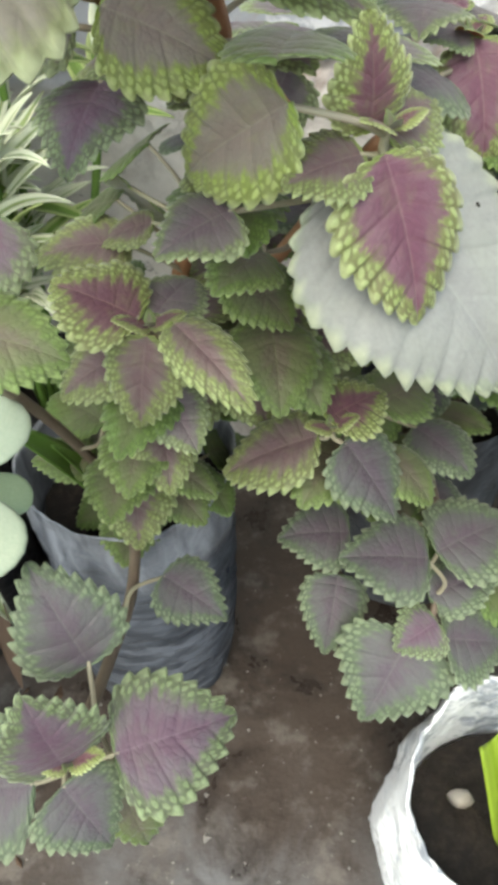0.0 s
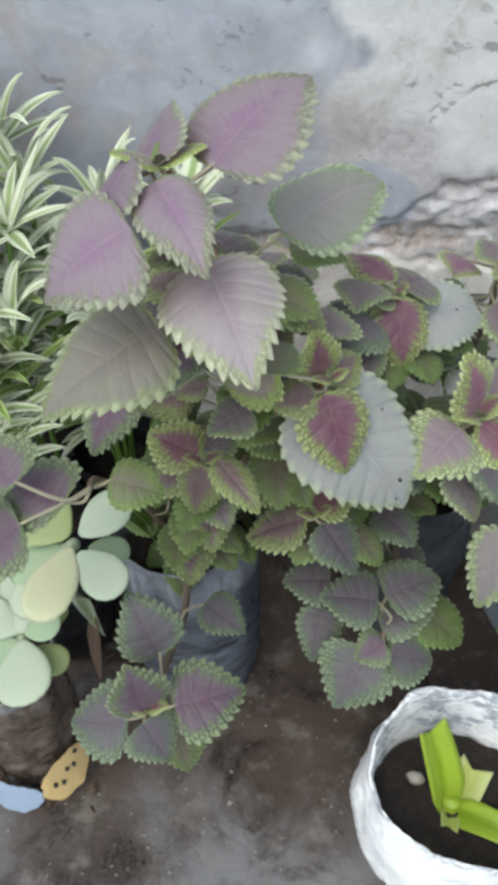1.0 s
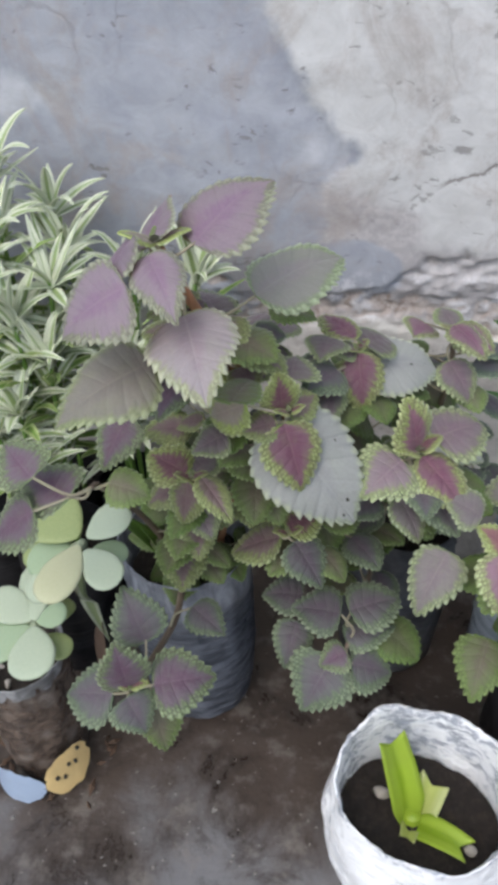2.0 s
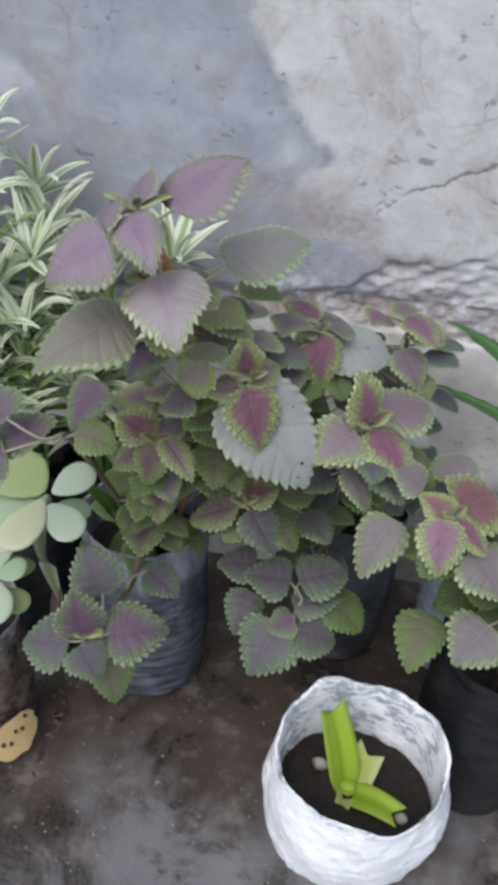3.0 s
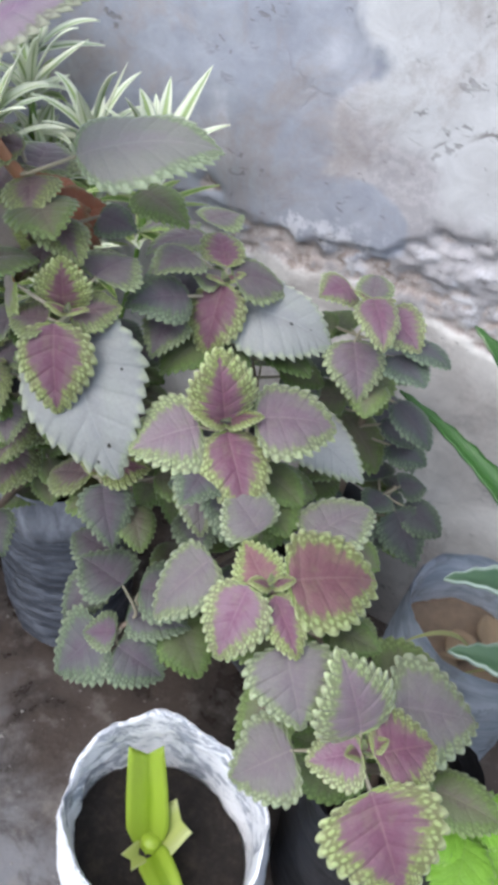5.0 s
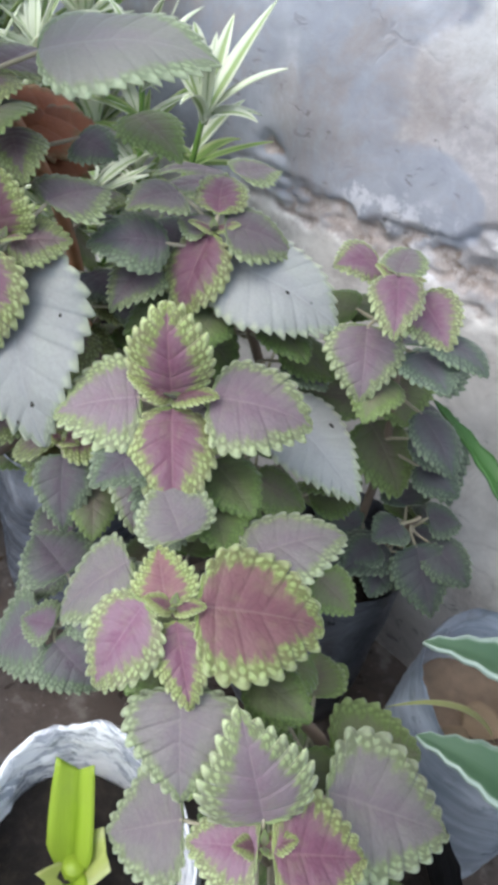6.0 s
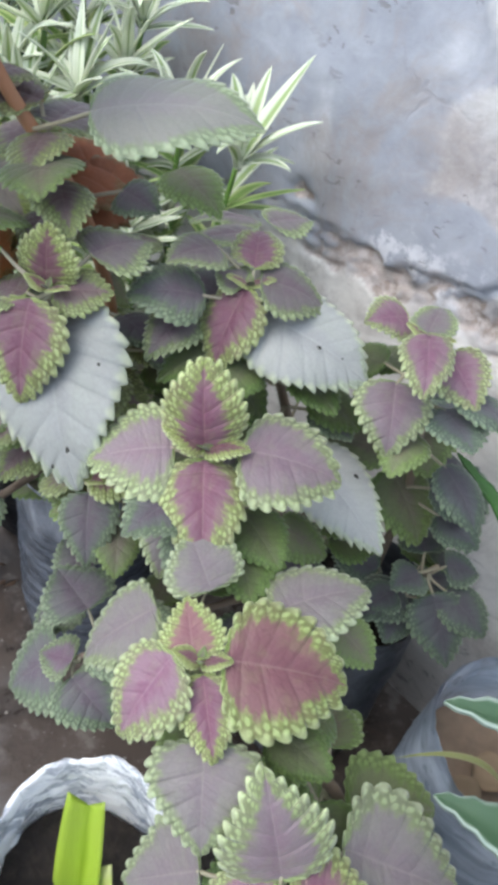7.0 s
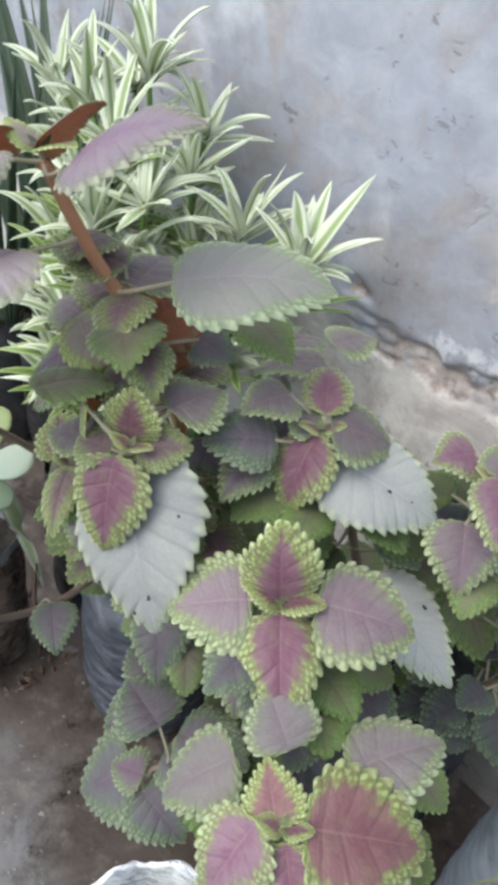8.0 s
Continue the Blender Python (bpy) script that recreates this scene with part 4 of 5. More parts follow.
strap(shoot, (0.188, 0.146, 0.094), (0.181, 0.120, 0.112), 0.020, CREAM, 0.1, True, 0.6)
part("sheath", tube_mesh("sheath", ((0.187, 0.147, 0.090), (0.188, 0.146, 0.102), (0.188, 0.147, 0.114)), (0.012, 0.009), LIME, 9), shoot)


def pebble_mesh(name, centre, size, material, seed):
    bm = bmesh.new()
    bmesh.ops.create_icosphere(bm, subdivisions=2, radius=1.0)
    for v in bm.verts:
        v.co *= 1 + 0.35 * noise.noise(v.co * 1.3 + Vector((seed * 7.1, 0, 0)))
        v.co = Vector(centre) + Vector((v.co.x * size[0], v.co.y * size[1], v.co.z * size[2]))
    data = bpy.data.meshes.new(name)
    bm.to_mesh(data)
    bm.free()
    data.materials.append(material)
    data.shade_smooth()
    return data


def pebble(centre, size, material, seed, label):
    tagged(new("pebble", pebble_mesh("pebble", centre, size, material, seed)), label, "stone")


pebble((0.157, 0.168, 0.107), (0.009, 0.007, 0.006), STONE, 1, "pale chip of stone on the potting soil")
pebble((0.246, 0.122, 0.107), (0.007, 0.006, 0.006), STONE, 2, "pale chip of stone on the potting soil")

# ---- coleus plants ----
coleus_a = thing("coleus_plant", (-0.072, 0.354, 0.235), "tall coleus, purple and lime leaves, in grey bag", "plant", "coleus plants")
coleus_b = thing("coleus_plant", (0.135, 0.455, 0.20), "bushy coleus with magenta hearts and lime rims", "plant", "coleus plants")
coleus_c = thing("coleus_plant", (0.335, 0.262, 0.20), "low coleus with large pink-hearted leaves in black bag", "plant", "coleus plants")
coleus_d = thing("coleus_plant", (0.175, 0.480, 0.20), "small coleus leaning against the wall, lower leaves coloured as shaded", "plant", "coleus plants")

stem(coleus_a, ((-0.075, 0.355, 0.235), (-0.045, 0.335, 0.42), (-0.010, 0.285, 0.56), (-0.030, 0.245, 0.64), (-0.045, 0.226, 0.690)), 0.0054, 0.0036, RUDDY_STEM)
stem(coleus_a, ((-0.060, 0.352, 0.235), (-0.020, 0.33, 0.40), (0.020, 0.275, 0.50), (0.044, 0.224, 0.563)), 0.0045, 0.0026, RUDDY_STEM)
stem(coleus_a, ((-0.085, 0.345, 0.235), (-0.070, 0.295, 0.36), (-0.030, 0.265, 0.46), (-0.038, 0.230, 0.480)), 0.004, 0.002)
stem(coleus_a, ((-0.085, 0.330, 0.235), (-0.076, 0.298, 0.300), (-0.072, 0.262, 0.303), (-0.070, 0.220, 0.299), (-0.074, 0.165, 0.316), (-0.075, 0.108, 0.352)), 0.0044, 0.0030)
stem(coleus_a, ((-0.095, 0.350, 0.235), (-0.110, 0.280, 0.38), (-0.105, 0.190, 0.50), (-0.095, 0.150, 0.535)), 0.004, 0.002)
stem(coleus_b, ((0.135, 0.455, 0.20), (0.105, 0.40, 0.40), (0.100, 0.345, 0.52), (0.094, 0.322, 0.565)), 0.005, 0.0022)
stem(coleus_b, ((0.140, 0.450, 0.20), (0.140, 0.370, 0.37), (0.150, 0.275, 0.46), (0.148, 0.248, 0.514)), 0.005, 0.0022)
stem(coleus_b, ((0.130, 0.450, 0.20), (0.100, 0.350, 0.34), (0.055, 0.275, 0.39), (0.042, 0.250, 0.405)), 0.004, 0.002)
stem(coleus_b, ((0.135, 0.445, 0.20), (0.130, 0.350, 0.28), (0.118, 0.250, 0.31), (0.104, 0.202, 0.306)), 0.004, 0.002)
stem(coleus_c, ((0.335, 0.262, 0.20), (0.300, 0.255, 0.34), (0.245, 0.215, 0.42), (0.224, 0.186, 0.475)), 0.005, 0.0022)
stem(coleus_c, ((0.345, 0.255, 0.20), (0.340, 0.225, 0.31), (0.315, 0.180, 0.37), (0.309, 0.169, 0.405)), 0.005, 0.0022)
stem(coleus_d, ((0.175, 0.480, 0.20), (0.185, 0.450, 0.38), (0.188, 0.405, 0.50), (0.181, 0.386, 0.556)), 0.0045, 0.002)
stem(coleus_d, ((0.185, 0.480, 0.20), (0.215, 0.460, 0.30), (0.236, 0.435, 0.368)), 0.004, 0.002)

leaf(coleus_a, "ruby", (0.039, 0.224, 0.564), (0.035, 0.228, 0.597), 0.033, face=(0.45, -0.75, 0.50))
leaf(coleus_a, "brown", (0.036, 0.214, 0.561), (0.010, 0.206, 0.554), 0.031)
leaf(coleus_a, "brown", (0.043, 0.224, 0.563), (0.064, 0.249, 0.566), 0.030, face=(0.00, -0.70, 0.70))
leaf(coleus_a, "bright", (0.042, 0.212, 0.562), (0.059, 0.193, 0.511), 0.046)
leaf(coleus_a, "grey", (0.031, 0.230, 0.550), (0.104, 0.194, 0.481), 0.082, face=(0.10, -0.75, 0.62), holes=((-0.06, 0.80, 0.016), (0.06, 0.87, 0.011), (-0.34, 0.40, 0.010)))
leaf(coleus_a, "tan", (0.012, 0.212, 0.577), (-0.026, 0.238, 0.543), 0.042, face=(0.05, -0.80, 0.60))
leaf(coleus_a, "dull", (-0.006, 0.225, 0.537), (-0.033, 0.210, 0.527), 0.036)
leaf(coleus_a, "dull", (0.042, 0.248, 0.578), (0.043, 0.289, 0.578), 0.046)
leaf(coleus_b, "dull", (0.070, 0.316, 0.581), (0.063, 0.283, 0.578), 0.038)
leaf(coleus_b, "dull", (0.069, 0.300, 0.542), (0.077, 0.262, 0.527), 0.033)
leaf(coleus_b, "dull", (0.026, 0.401, 0.551), (0.007, 0.347, 0.551), 0.036)
leaf(coleus_b, "dull", (0.002, 0.424, 0.547), (-0.018, 0.373, 0.552), 0.032)
leaf(coleus_b, "dull", (0.014, 0.422, 0.552), (0.026, 0.460, 0.552), 0.044)
leaf(coleus_b, "bright", (0.094, 0.319, 0.567), (0.102, 0.291, 0.526), 0.041)
leaf(coleus_b, "dull", (0.097, 0.326, 0.571), (0.126, 0.357, 0.561), 0.050)
leaf(coleus_b, "bright", (0.091, 0.326, 0.575), (0.057, 0.365, 0.580), 0.030)
leaf(coleus_b, "dull", (0.092, 0.319, 0.568), (0.072, 0.314, 0.568), 0.023)
leaf(coleus_b, "grey", (0.099, 0.321, 0.554), (0.171, 0.354, 0.537), 0.062, face=(0.0, -0.38, 0.92), holes=((0.05, 0.56, 0.018), (0.02, 0.74, 0.009)))
leaf(coleus_b, "bright", (0.147, 0.249, 0.516), (0.136, 0.249, 0.566), 0.042)
leaf(coleus_b, "pink", (0.136, 0.237, 0.516), (0.105, 0.203, 0.502), 0.053)
leaf(coleus_b, "pink", (0.161, 0.261, 0.521), (0.207, 0.291, 0.521), 0.057)
leaf(coleus_b, "bright", (0.151, 0.245, 0.515), (0.190, 0.214, 0.486), 0.042)
leaf(coleus_b, "grey", (0.148, 0.340, 0.470), (0.227, 0.338, 0.446), 0.052, holes=((-0.30, 0.42, 0.024),))
leaf(coleus_b, "ash", (0.137, 0.238, 0.475), (0.159, 0.215, 0.445), 0.031)
leaf(coleus_b, "ash", (0.201, 0.211, 0.485), (0.170, 0.221, 0.495), 0.038)
leaf(coleus_c, "salmon", (0.222, 0.183, 0.479), (0.196, 0.199, 0.486), 0.030)
leaf(coleus_c, "salmon", (0.230, 0.193, 0.480), (0.274, 0.239, 0.469), 0.060)
leaf(coleus_c, "orchid", (0.214, 0.177, 0.480), (0.216, 0.145, 0.445), 0.039)
leaf(coleus_c, "bright", (0.228, 0.183, 0.476), (0.256, 0.169, 0.453), 0.025)
leaf(coleus_c, "ash", (0.178, 0.199, 0.455), (0.155, 0.165, 0.410), 0.043)
leaf(coleus_c, "ash", (0.226, 0.232, 0.478), (0.247, 0.286, 0.478), 0.044)
leaf(coleus_c, "olive", (0.240, 0.285, 0.430), (0.267, 0.288, 0.420), 0.031)
leaf(coleus_c, "ash", (0.245, 0.174, 0.452), (0.275, 0.149, 0.424), 0.051)
leaf(coleus_c, "pink", (0.304, 0.175, 0.412), (0.274, 0.178, 0.470), 0.050)
leaf(coleus_c, "bright", (0.315, 0.169, 0.410), (0.346, 0.203, 0.400), 0.053)
leaf(coleus_c, "ash", (0.314, 0.214, 0.395), (0.373, 0.267, 0.352), 0.068)
leaf(coleus_c, "orchid", (0.309, 0.166, 0.410), (0.283, 0.147, 0.400), 0.038)
leaf(coleus_c, "ash", (0.273, 0.157, 0.385), (0.246, 0.132, 0.355), 0.053)
leaf(coleus_c, "olive", (0.301, 0.248, 0.360), (0.340, 0.302, 0.340), 0.058)
leaf(coleus_c, "olive", (0.253, 0.325, 0.300), (0.272, 0.315, 0.300), 0.024)
leaf(coleus_c, "bright", (0.322, 0.152, 0.405), (0.364, 0.128, 0.365), 0.070)
leaf(coleus_c, "olive", (0.260, 0.210, 0.430), (0.287, 0.226, 0.415), 0.035)
leaf(coleus_c, "olive", (0.241, 0.239, 0.300), (0.227, 0.190, 0.260), 0.051)
leaf(coleus_d, "orchid", (0.156, 0.402, 0.556), (0.144, 0.372, 0.556), 0.036)
leaf(coleus_d, "dull", (0.180, 0.383, 0.564), (0.169, 0.414, 0.569), 0.027)
leaf(coleus_d, "orchid", (0.180, 0.383, 0.564), (0.208, 0.345, 0.554), 0.030)
leaf(coleus_d, "orchid", (0.189, 0.400, 0.550), (0.224, 0.388, 0.535), 0.039)
leaf(coleus_d, "pink", (0.179, 0.368, 0.535), (0.202, 0.343, 0.505), 0.045)
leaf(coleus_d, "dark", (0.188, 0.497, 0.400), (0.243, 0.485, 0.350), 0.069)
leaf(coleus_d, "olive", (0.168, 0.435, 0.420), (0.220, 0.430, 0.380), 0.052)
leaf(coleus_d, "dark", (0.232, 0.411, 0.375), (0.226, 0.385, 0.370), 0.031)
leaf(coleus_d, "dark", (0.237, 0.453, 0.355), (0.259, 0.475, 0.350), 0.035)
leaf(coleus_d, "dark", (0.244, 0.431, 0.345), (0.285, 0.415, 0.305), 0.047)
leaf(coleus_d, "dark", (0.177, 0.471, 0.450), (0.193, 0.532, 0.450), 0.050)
leaf(coleus_d, "olive", (0.168, 0.449, 0.460), (0.203, 0.424, 0.445), 0.051)
leaf(coleus_b, "brown", (0.036, 0.250, 0.402), (-0.015, 0.252, 0.370), 0.046)
leaf(coleus_b, "shade_purple", (0.049, 0.246, 0.402), (0.079, 0.223, 0.364), 0.042)
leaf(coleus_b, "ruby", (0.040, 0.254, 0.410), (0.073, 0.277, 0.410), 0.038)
leaf(coleus_b, "shade_purple", (0.097, 0.214, 0.345), (0.049, 0.218, 0.340), 0.052)
leaf(coleus_b, "shade_purple", (0.059, 0.243, 0.330), (0.016, 0.244, 0.325), 0.046)
leaf(coleus_b, "shade_purple", (0.054, 0.234, 0.300), (0.045, 0.196, 0.270), 0.040)
leaf(coleus_b, "shade_purple", (0.105, 0.225, 0.335), (0.155, 0.250, 0.335), 0.053)
leaf(coleus_b, "shade_purple", (0.103, 0.212, 0.310), (0.152, 0.233, 0.310), 0.035)
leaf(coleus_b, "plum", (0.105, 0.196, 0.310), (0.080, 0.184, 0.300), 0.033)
leaf(coleus_b, "shade_purple", (0.091, 0.194, 0.300), (0.066, 0.164, 0.250), 0.065)
leaf(coleus_b, "shade_purple", (0.110, 0.191, 0.300), (0.153, 0.199, 0.280), 0.050)
leaf(coleus_a, "ruby", (-0.044, 0.229, 0.489), (-0.082, 0.243, 0.497), 0.042)
leaf(coleus_a, "dull", (-0.038, 0.233, 0.488), (-0.023, 0.265, 0.488), 0.032)
leaf(coleus_a, "brown", (-0.041, 0.223, 0.485), (-0.048, 0.215, 0.440), 0.034)
leaf(coleus_a, "brown", (-0.030, 0.222, 0.492), (0.002, 0.189, 0.476), 0.026)
leaf(coleus_a, "dull", (-0.041, 0.241, 0.440), (-0.023, 0.219, 0.420), 0.034)
leaf(coleus_a, "olive", (-0.005, 0.264, 0.490), (0.021, 0.250, 0.470), 0.040)
leaf(coleus_a, "olive", (0.017, 0.289, 0.440), (0.025, 0.272, 0.410), 0.040)
leaf(coleus_a, "plum", (-0.110, 0.280, 0.508), (-0.130, 0.246, 0.468), 0.046)
leaf(coleus_a, "plum", (-0.128, 0.132, 0.556), (-0.160, 0.158, 0.566), 0.042)
leaf(coleus_a, "olive", (-0.086, 0.161, 0.532), (-0.053, 0.160, 0.522), 0.032)
leaf(coleus_a, "plum", (-0.106, 0.137, 0.536), (-0.158, 0.165, 0.530), 0.050)
leaf(coleus_a, "plum", (-0.128, 0.122, 0.534), (-0.164, 0.108, 0.506), 0.046)
leaf(coleus_a, "blush", (-0.025, 0.199, 0.655), (0.006, 0.118, 0.644), 0.060)
leaf(coleus_a, "sage", (-0.049, 0.188, 0.623), (-0.113, 0.145, 0.594), 0.064, face=(0.00, -0.45, 0.90))
leaf(coleus_a, "mauve", (-0.055, 0.177, 0.685), (-0.101, 0.161, 0.655), 0.064)
leaf(coleus_a, "mauve", (-0.047, 0.203, 0.695), (-0.016, 0.147, 0.680), 0.035)
leaf(coleus_a, "mauve", (-0.022, 0.226, 0.694), (0.026, 0.268, 0.730), 0.076)
leaf(coleus_a, "mauve", (-0.060, 0.218, 0.702), (-0.083, 0.185, 0.662), 0.052, face=(-0.85, -0.45, 0.30))
leaf(coleus_a, "mauve", (-0.054, 0.228, 0.690), (-0.046, 0.262, 0.716), 0.049, face=(-0.72, -0.65, 0.25))
leaf(coleus_a, "greygreen", (0.013, 0.267, 0.640), (0.078, 0.328, 0.654), 0.060)
leaf(coleus_a, "brown", (-0.026, 0.264, 0.633), (-0.065, 0.238, 0.633), 0.039)
leaf(coleus_a, "dull", (-0.015, 0.262, 0.624), (-0.042, 0.307, 0.624), 0.044)
leaf(coleus_a, "brown", (-0.015, 0.259, 0.621), (0.008, 0.231, 0.611), 0.036)
leaf(coleus_a, "rust", (-0.030, 0.270, 0.584), (-0.051, 0.336, 0.592), 0.060, face=(0.40, -0.40, 0.80))
leaf(coleus_a, "rust", (-0.024, 0.274, 0.580), (-0.026, 0.346, 0.574), 0.050, face=(0.50, -0.40, 0.75))
leaf(coleus_a, "tan", (-0.046, 0.241, 0.595), (-0.006, 0.238, 0.579), 0.040, face=(0.00, -0.80, 0.60))
leaf(coleus_a, "brown", (-0.047, 0.262, 0.644), (-0.039, 0.234, 0.639), 0.033)
leaf(coleus_a, "dull", (-0.057, 0.253, 0.587), (-0.094, 0.252, 0.582), 0.035)
leaf(coleus_a, "brown", (-0.032, 0.264, 0.580), (-0.023, 0.248, 0.565), 0.026)
leaf(coleus_a, "plum", (-0.050, 0.248, 0.572), (-0.060, 0.216, 0.552), 0.038)
leaf(coleus_a, "shade_purple", (0.008, 0.293, 0.593), (0.034, 0.301, 0.588), 0.030)
leaf(coleus_a, "olive", (0.016, 0.326, 0.604), (0.058, 0.327, 0.594), 0.038)
leaf(coleus_a, "olive", (0.007, 0.184, 0.596), (0.017, 0.230, 0.591), 0.033)
leaf(coleus_a, "shade_purple", (-0.070, 0.142, 0.366), (-0.096, 0.168, 0.405), 0.048)
leaf(coleus_a, "shade_purple", (-0.047, 0.210, 0.335), (-0.011, 0.191, 0.320), 0.037)
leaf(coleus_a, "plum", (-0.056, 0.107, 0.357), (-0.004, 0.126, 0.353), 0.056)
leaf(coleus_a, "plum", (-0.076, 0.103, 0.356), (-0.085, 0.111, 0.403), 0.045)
leaf(coleus_a, "shade_purple", (-0.088, 0.097, 0.352), (-0.134, 0.098, 0.342), 0.053)
leaf(coleus_a, "shade_purple", (-0.077, 0.097, 0.350), (-0.057, 0.081, 0.325), 0.040)
leaf(coleus_a, "olive", (-0.060, 0.112, 0.325), (-0.049, 0.095, 0.272), 0.042)

inner_leaves(coleus_a, ("olive", "shade_green", "shade_purple", "brown", "brown"), 10, 3, 0.22, 0.70, 0.34, 3)
inner_leaves(coleus_a, ("olive", "shade_green"), 6, 21, 0.08, 0.32, 0.262, 3)
inner_leaves(coleus_b, ("olive", "shade_green", "shade_green", "shade_purple"), 12, 5, 0.22, 0.94, 0.24, 2)
inner_leaves(coleus_b, ("olive", "shade_green", "shade_purple"), 4, 6, 0.25, 0.80, 0.24, 4, 2)
inner_leaves(coleus_c, ("olive", "shade_green"), 7, 8, 0.25, 0.80)
inner_leaves(coleus_d, ("dark", "shade_green", "olive"), 8, 9, 0.3, 0.90)
leaf(coleus_b, "shade_green", (0.088, 0.318, 0.505), (0.116, 0.338, 0.470), 0.044)
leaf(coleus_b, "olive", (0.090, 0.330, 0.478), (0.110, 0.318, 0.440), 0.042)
leaf(coleus_b, "shade_green", (0.072, 0.322, 0.372), (0.082, 0.300, 0.328), 0.046)
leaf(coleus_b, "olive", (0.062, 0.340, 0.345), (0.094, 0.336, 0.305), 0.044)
leaf(coleus_b, "shade_green", (0.050, 0.318, 0.365), (0.048, 0.298, 0.325), 0.042)
leaf(coleus_a, "shade_green", (-0.048, 0.330, 0.520), (-0.074, 0.352, 0.494), 0.044)
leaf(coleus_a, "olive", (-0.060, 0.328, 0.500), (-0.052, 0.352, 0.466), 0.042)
leaf(coleus_a, "shade_green", (-0.068, 0.338, 0.488), (-0.098, 0.352, 0.470), 0.040)
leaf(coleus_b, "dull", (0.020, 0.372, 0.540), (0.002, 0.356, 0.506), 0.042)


def bud(plant, node, turn, size=0.016, style="ruby"):
    """The folded young pair at a shoot's tip."""
    p = Vector(node)
    for flip in (0, math.pi):
        way = Vector((math.cos(turn + flip), math.sin(turn + flip), 0.42)).normalized()
        part("young_leaf", SHEETS[style][1 if flip else 0], plant, lay(p, p + way * size, size * 0.72, 0, (-way.x, -way.y, 1.2)))
        cross = Vector((math.cos(turn + flip + 1.5), math.sin(turn + flip + 1.5), 1.3)).normalized()
        part("young_leaf", SHEETS["olive"][0], plant, lay(p, p + cross * size * 0.5, size * 0.3, 0, (-cross.x, -cross.y, 1.2)))


bud(coleus_a, (0.045, 0.220, 0.566), 0.5, 0.014)
bud(coleus_b, (0.094, 0.321, 0.567), 1.0)
bud(coleus_b, (0.148, 0.247, 0.518), 0.6, 0.025)
bud(coleus_c, (0.224, 0.185, 0.479), 0.7, 0.015)
bud(coleus_c, (0.310, 0.169, 0.407), 0.9)
bud(coleus_d, (0.181, 0.384, 0.560), 0.4)
bud(coleus_a, (-0.040, 0.227, 0.486), 0.2)
bud(coleus_b, (0.042, 0.250, 0.407), 0.3)
bud(coleus_a, (-0.074, 0.104, 0.356), 0.1)
bud(coleus_a, (-0.048, 0.226, 0.694), 0.3, 0.026, "tan")
# ---- ribbon plants by the wall ----
def rosette(place, root, seed, count=12, size=0.074, tiers=4):
    rng = random.Random(seed)
    x, y, z = place
    plant = thing("ribbon_plant", root, "cream and green striped ribbon plant by the wall", "plant", "ribbon plants by the wall")
    middle = ((root[0] + x) / 2 + rng.uniform(-0.01, 0.01), (root[1] + y) / 2, root[2] + (z - root[2]) * 0.55)
    part("stem", tube_mesh("stem", (root, middle, (x, y, z)), (0.004, 0.0025), GREEN_STRAP, 6), plant)
    for k in range(count):
        a = 2.4 * k + rng.uniform(-0.3, 0.3)
        steep = rng.uniform(0.0, 1.25)
        way = Vector((math.cos(a) * math.cos(steep), math.sin(a) * math.cos(steep), math.sin(steep)))
        tip = Vector(place) + way * size * rng.uniform(0.65, 1.15)
        tip.y = min(tip.y, 0.566)
        strap(plant, (x, y, z - rng.uniform(0, 0.012)), tip, rng.uniform(0.011, 0.018), RIBBON, rng.uniform(0.0, 0.42), False, 0.3)
    for level in range(1, tiers + 1):
        for k in range(6):
            a = rng.uniform(0, 6.28)
            f = 1 - (0.10 * level + rng.uniform(0, 0.06))
            p = Vector(root).lerp(Vector(place), f)
            tip = p + Vector((math.cos(a), math.sin(a), rng.uniform(-0.1, 0.8))) * size * rng.uniform(0.6, 1.05)
            tip.y = min(tip.y, 0.566)
            strap(plant, p, tip, rng.uniform(0.010, 0.016), RIBBON if rng.random() < 0.5 else RIBBON_LOW, rng.uniform(0.05, 0.3), False, 0.35)
    return plant


rosette((-0.252, 0.505, 0.622), (-0.280, 0.490, 0.20), 1, 11, 0.072)
by_seam = rosette((-0.088, 0.488, 0.556), (-0.170, 0.480, 0.20), 2, 11, 0.072, 2)
strap(by_seam, (-0.088, 0.488, 0.550), (-0.062, 0.529, 0.640), 0.022, RIBBON, 0.04, False, 0.35)
rosette((-0.300, 0.470, 0.662), (-0.300, 0.500, 0.20), 3)
rosette((-0.290, 0.425, 0.612), (-0.270, 0.400, 0.19), 4)
rosette((-0.230, 0.420, 0.572), (-0.260, 0.395, 0.19), 5)
rosette((-0.262, 0.385, 0.540), (-0.270, 0.380, 0.19), 6)
rosette((-0.262, 0.350, 0.455), (-0.270, 0.370, 0.19), 7)
rosette((-0.345, 0.485, 0.640), (-0.320, 0.500, 0.20), 8)
rosette((-0.395, 0.445, 0.600), (-0.410, 0.470, 0.20), 9)
rosette((-0.325, 0.385, 0.500), (-0.285, 0.385, 0.19), 10)
rosette((-0.205, 0.465, 0.510), (-0.195, 0.490, 0.20), 11)
rosette((-0.165, 0.430, 0.470), (-0.185, 0.480, 0.20), 12)
rosette((-0.455, 0.460, 0.615), (-0.430, 0.470, 0.20), 13)
rosette((-0.228, 0.470, 0.590), (-0.200, 0.495, 0.20), 14)
rosette((-0.345, 0.435, 0.625), (-0.300, 0.490, 0.20), 15)
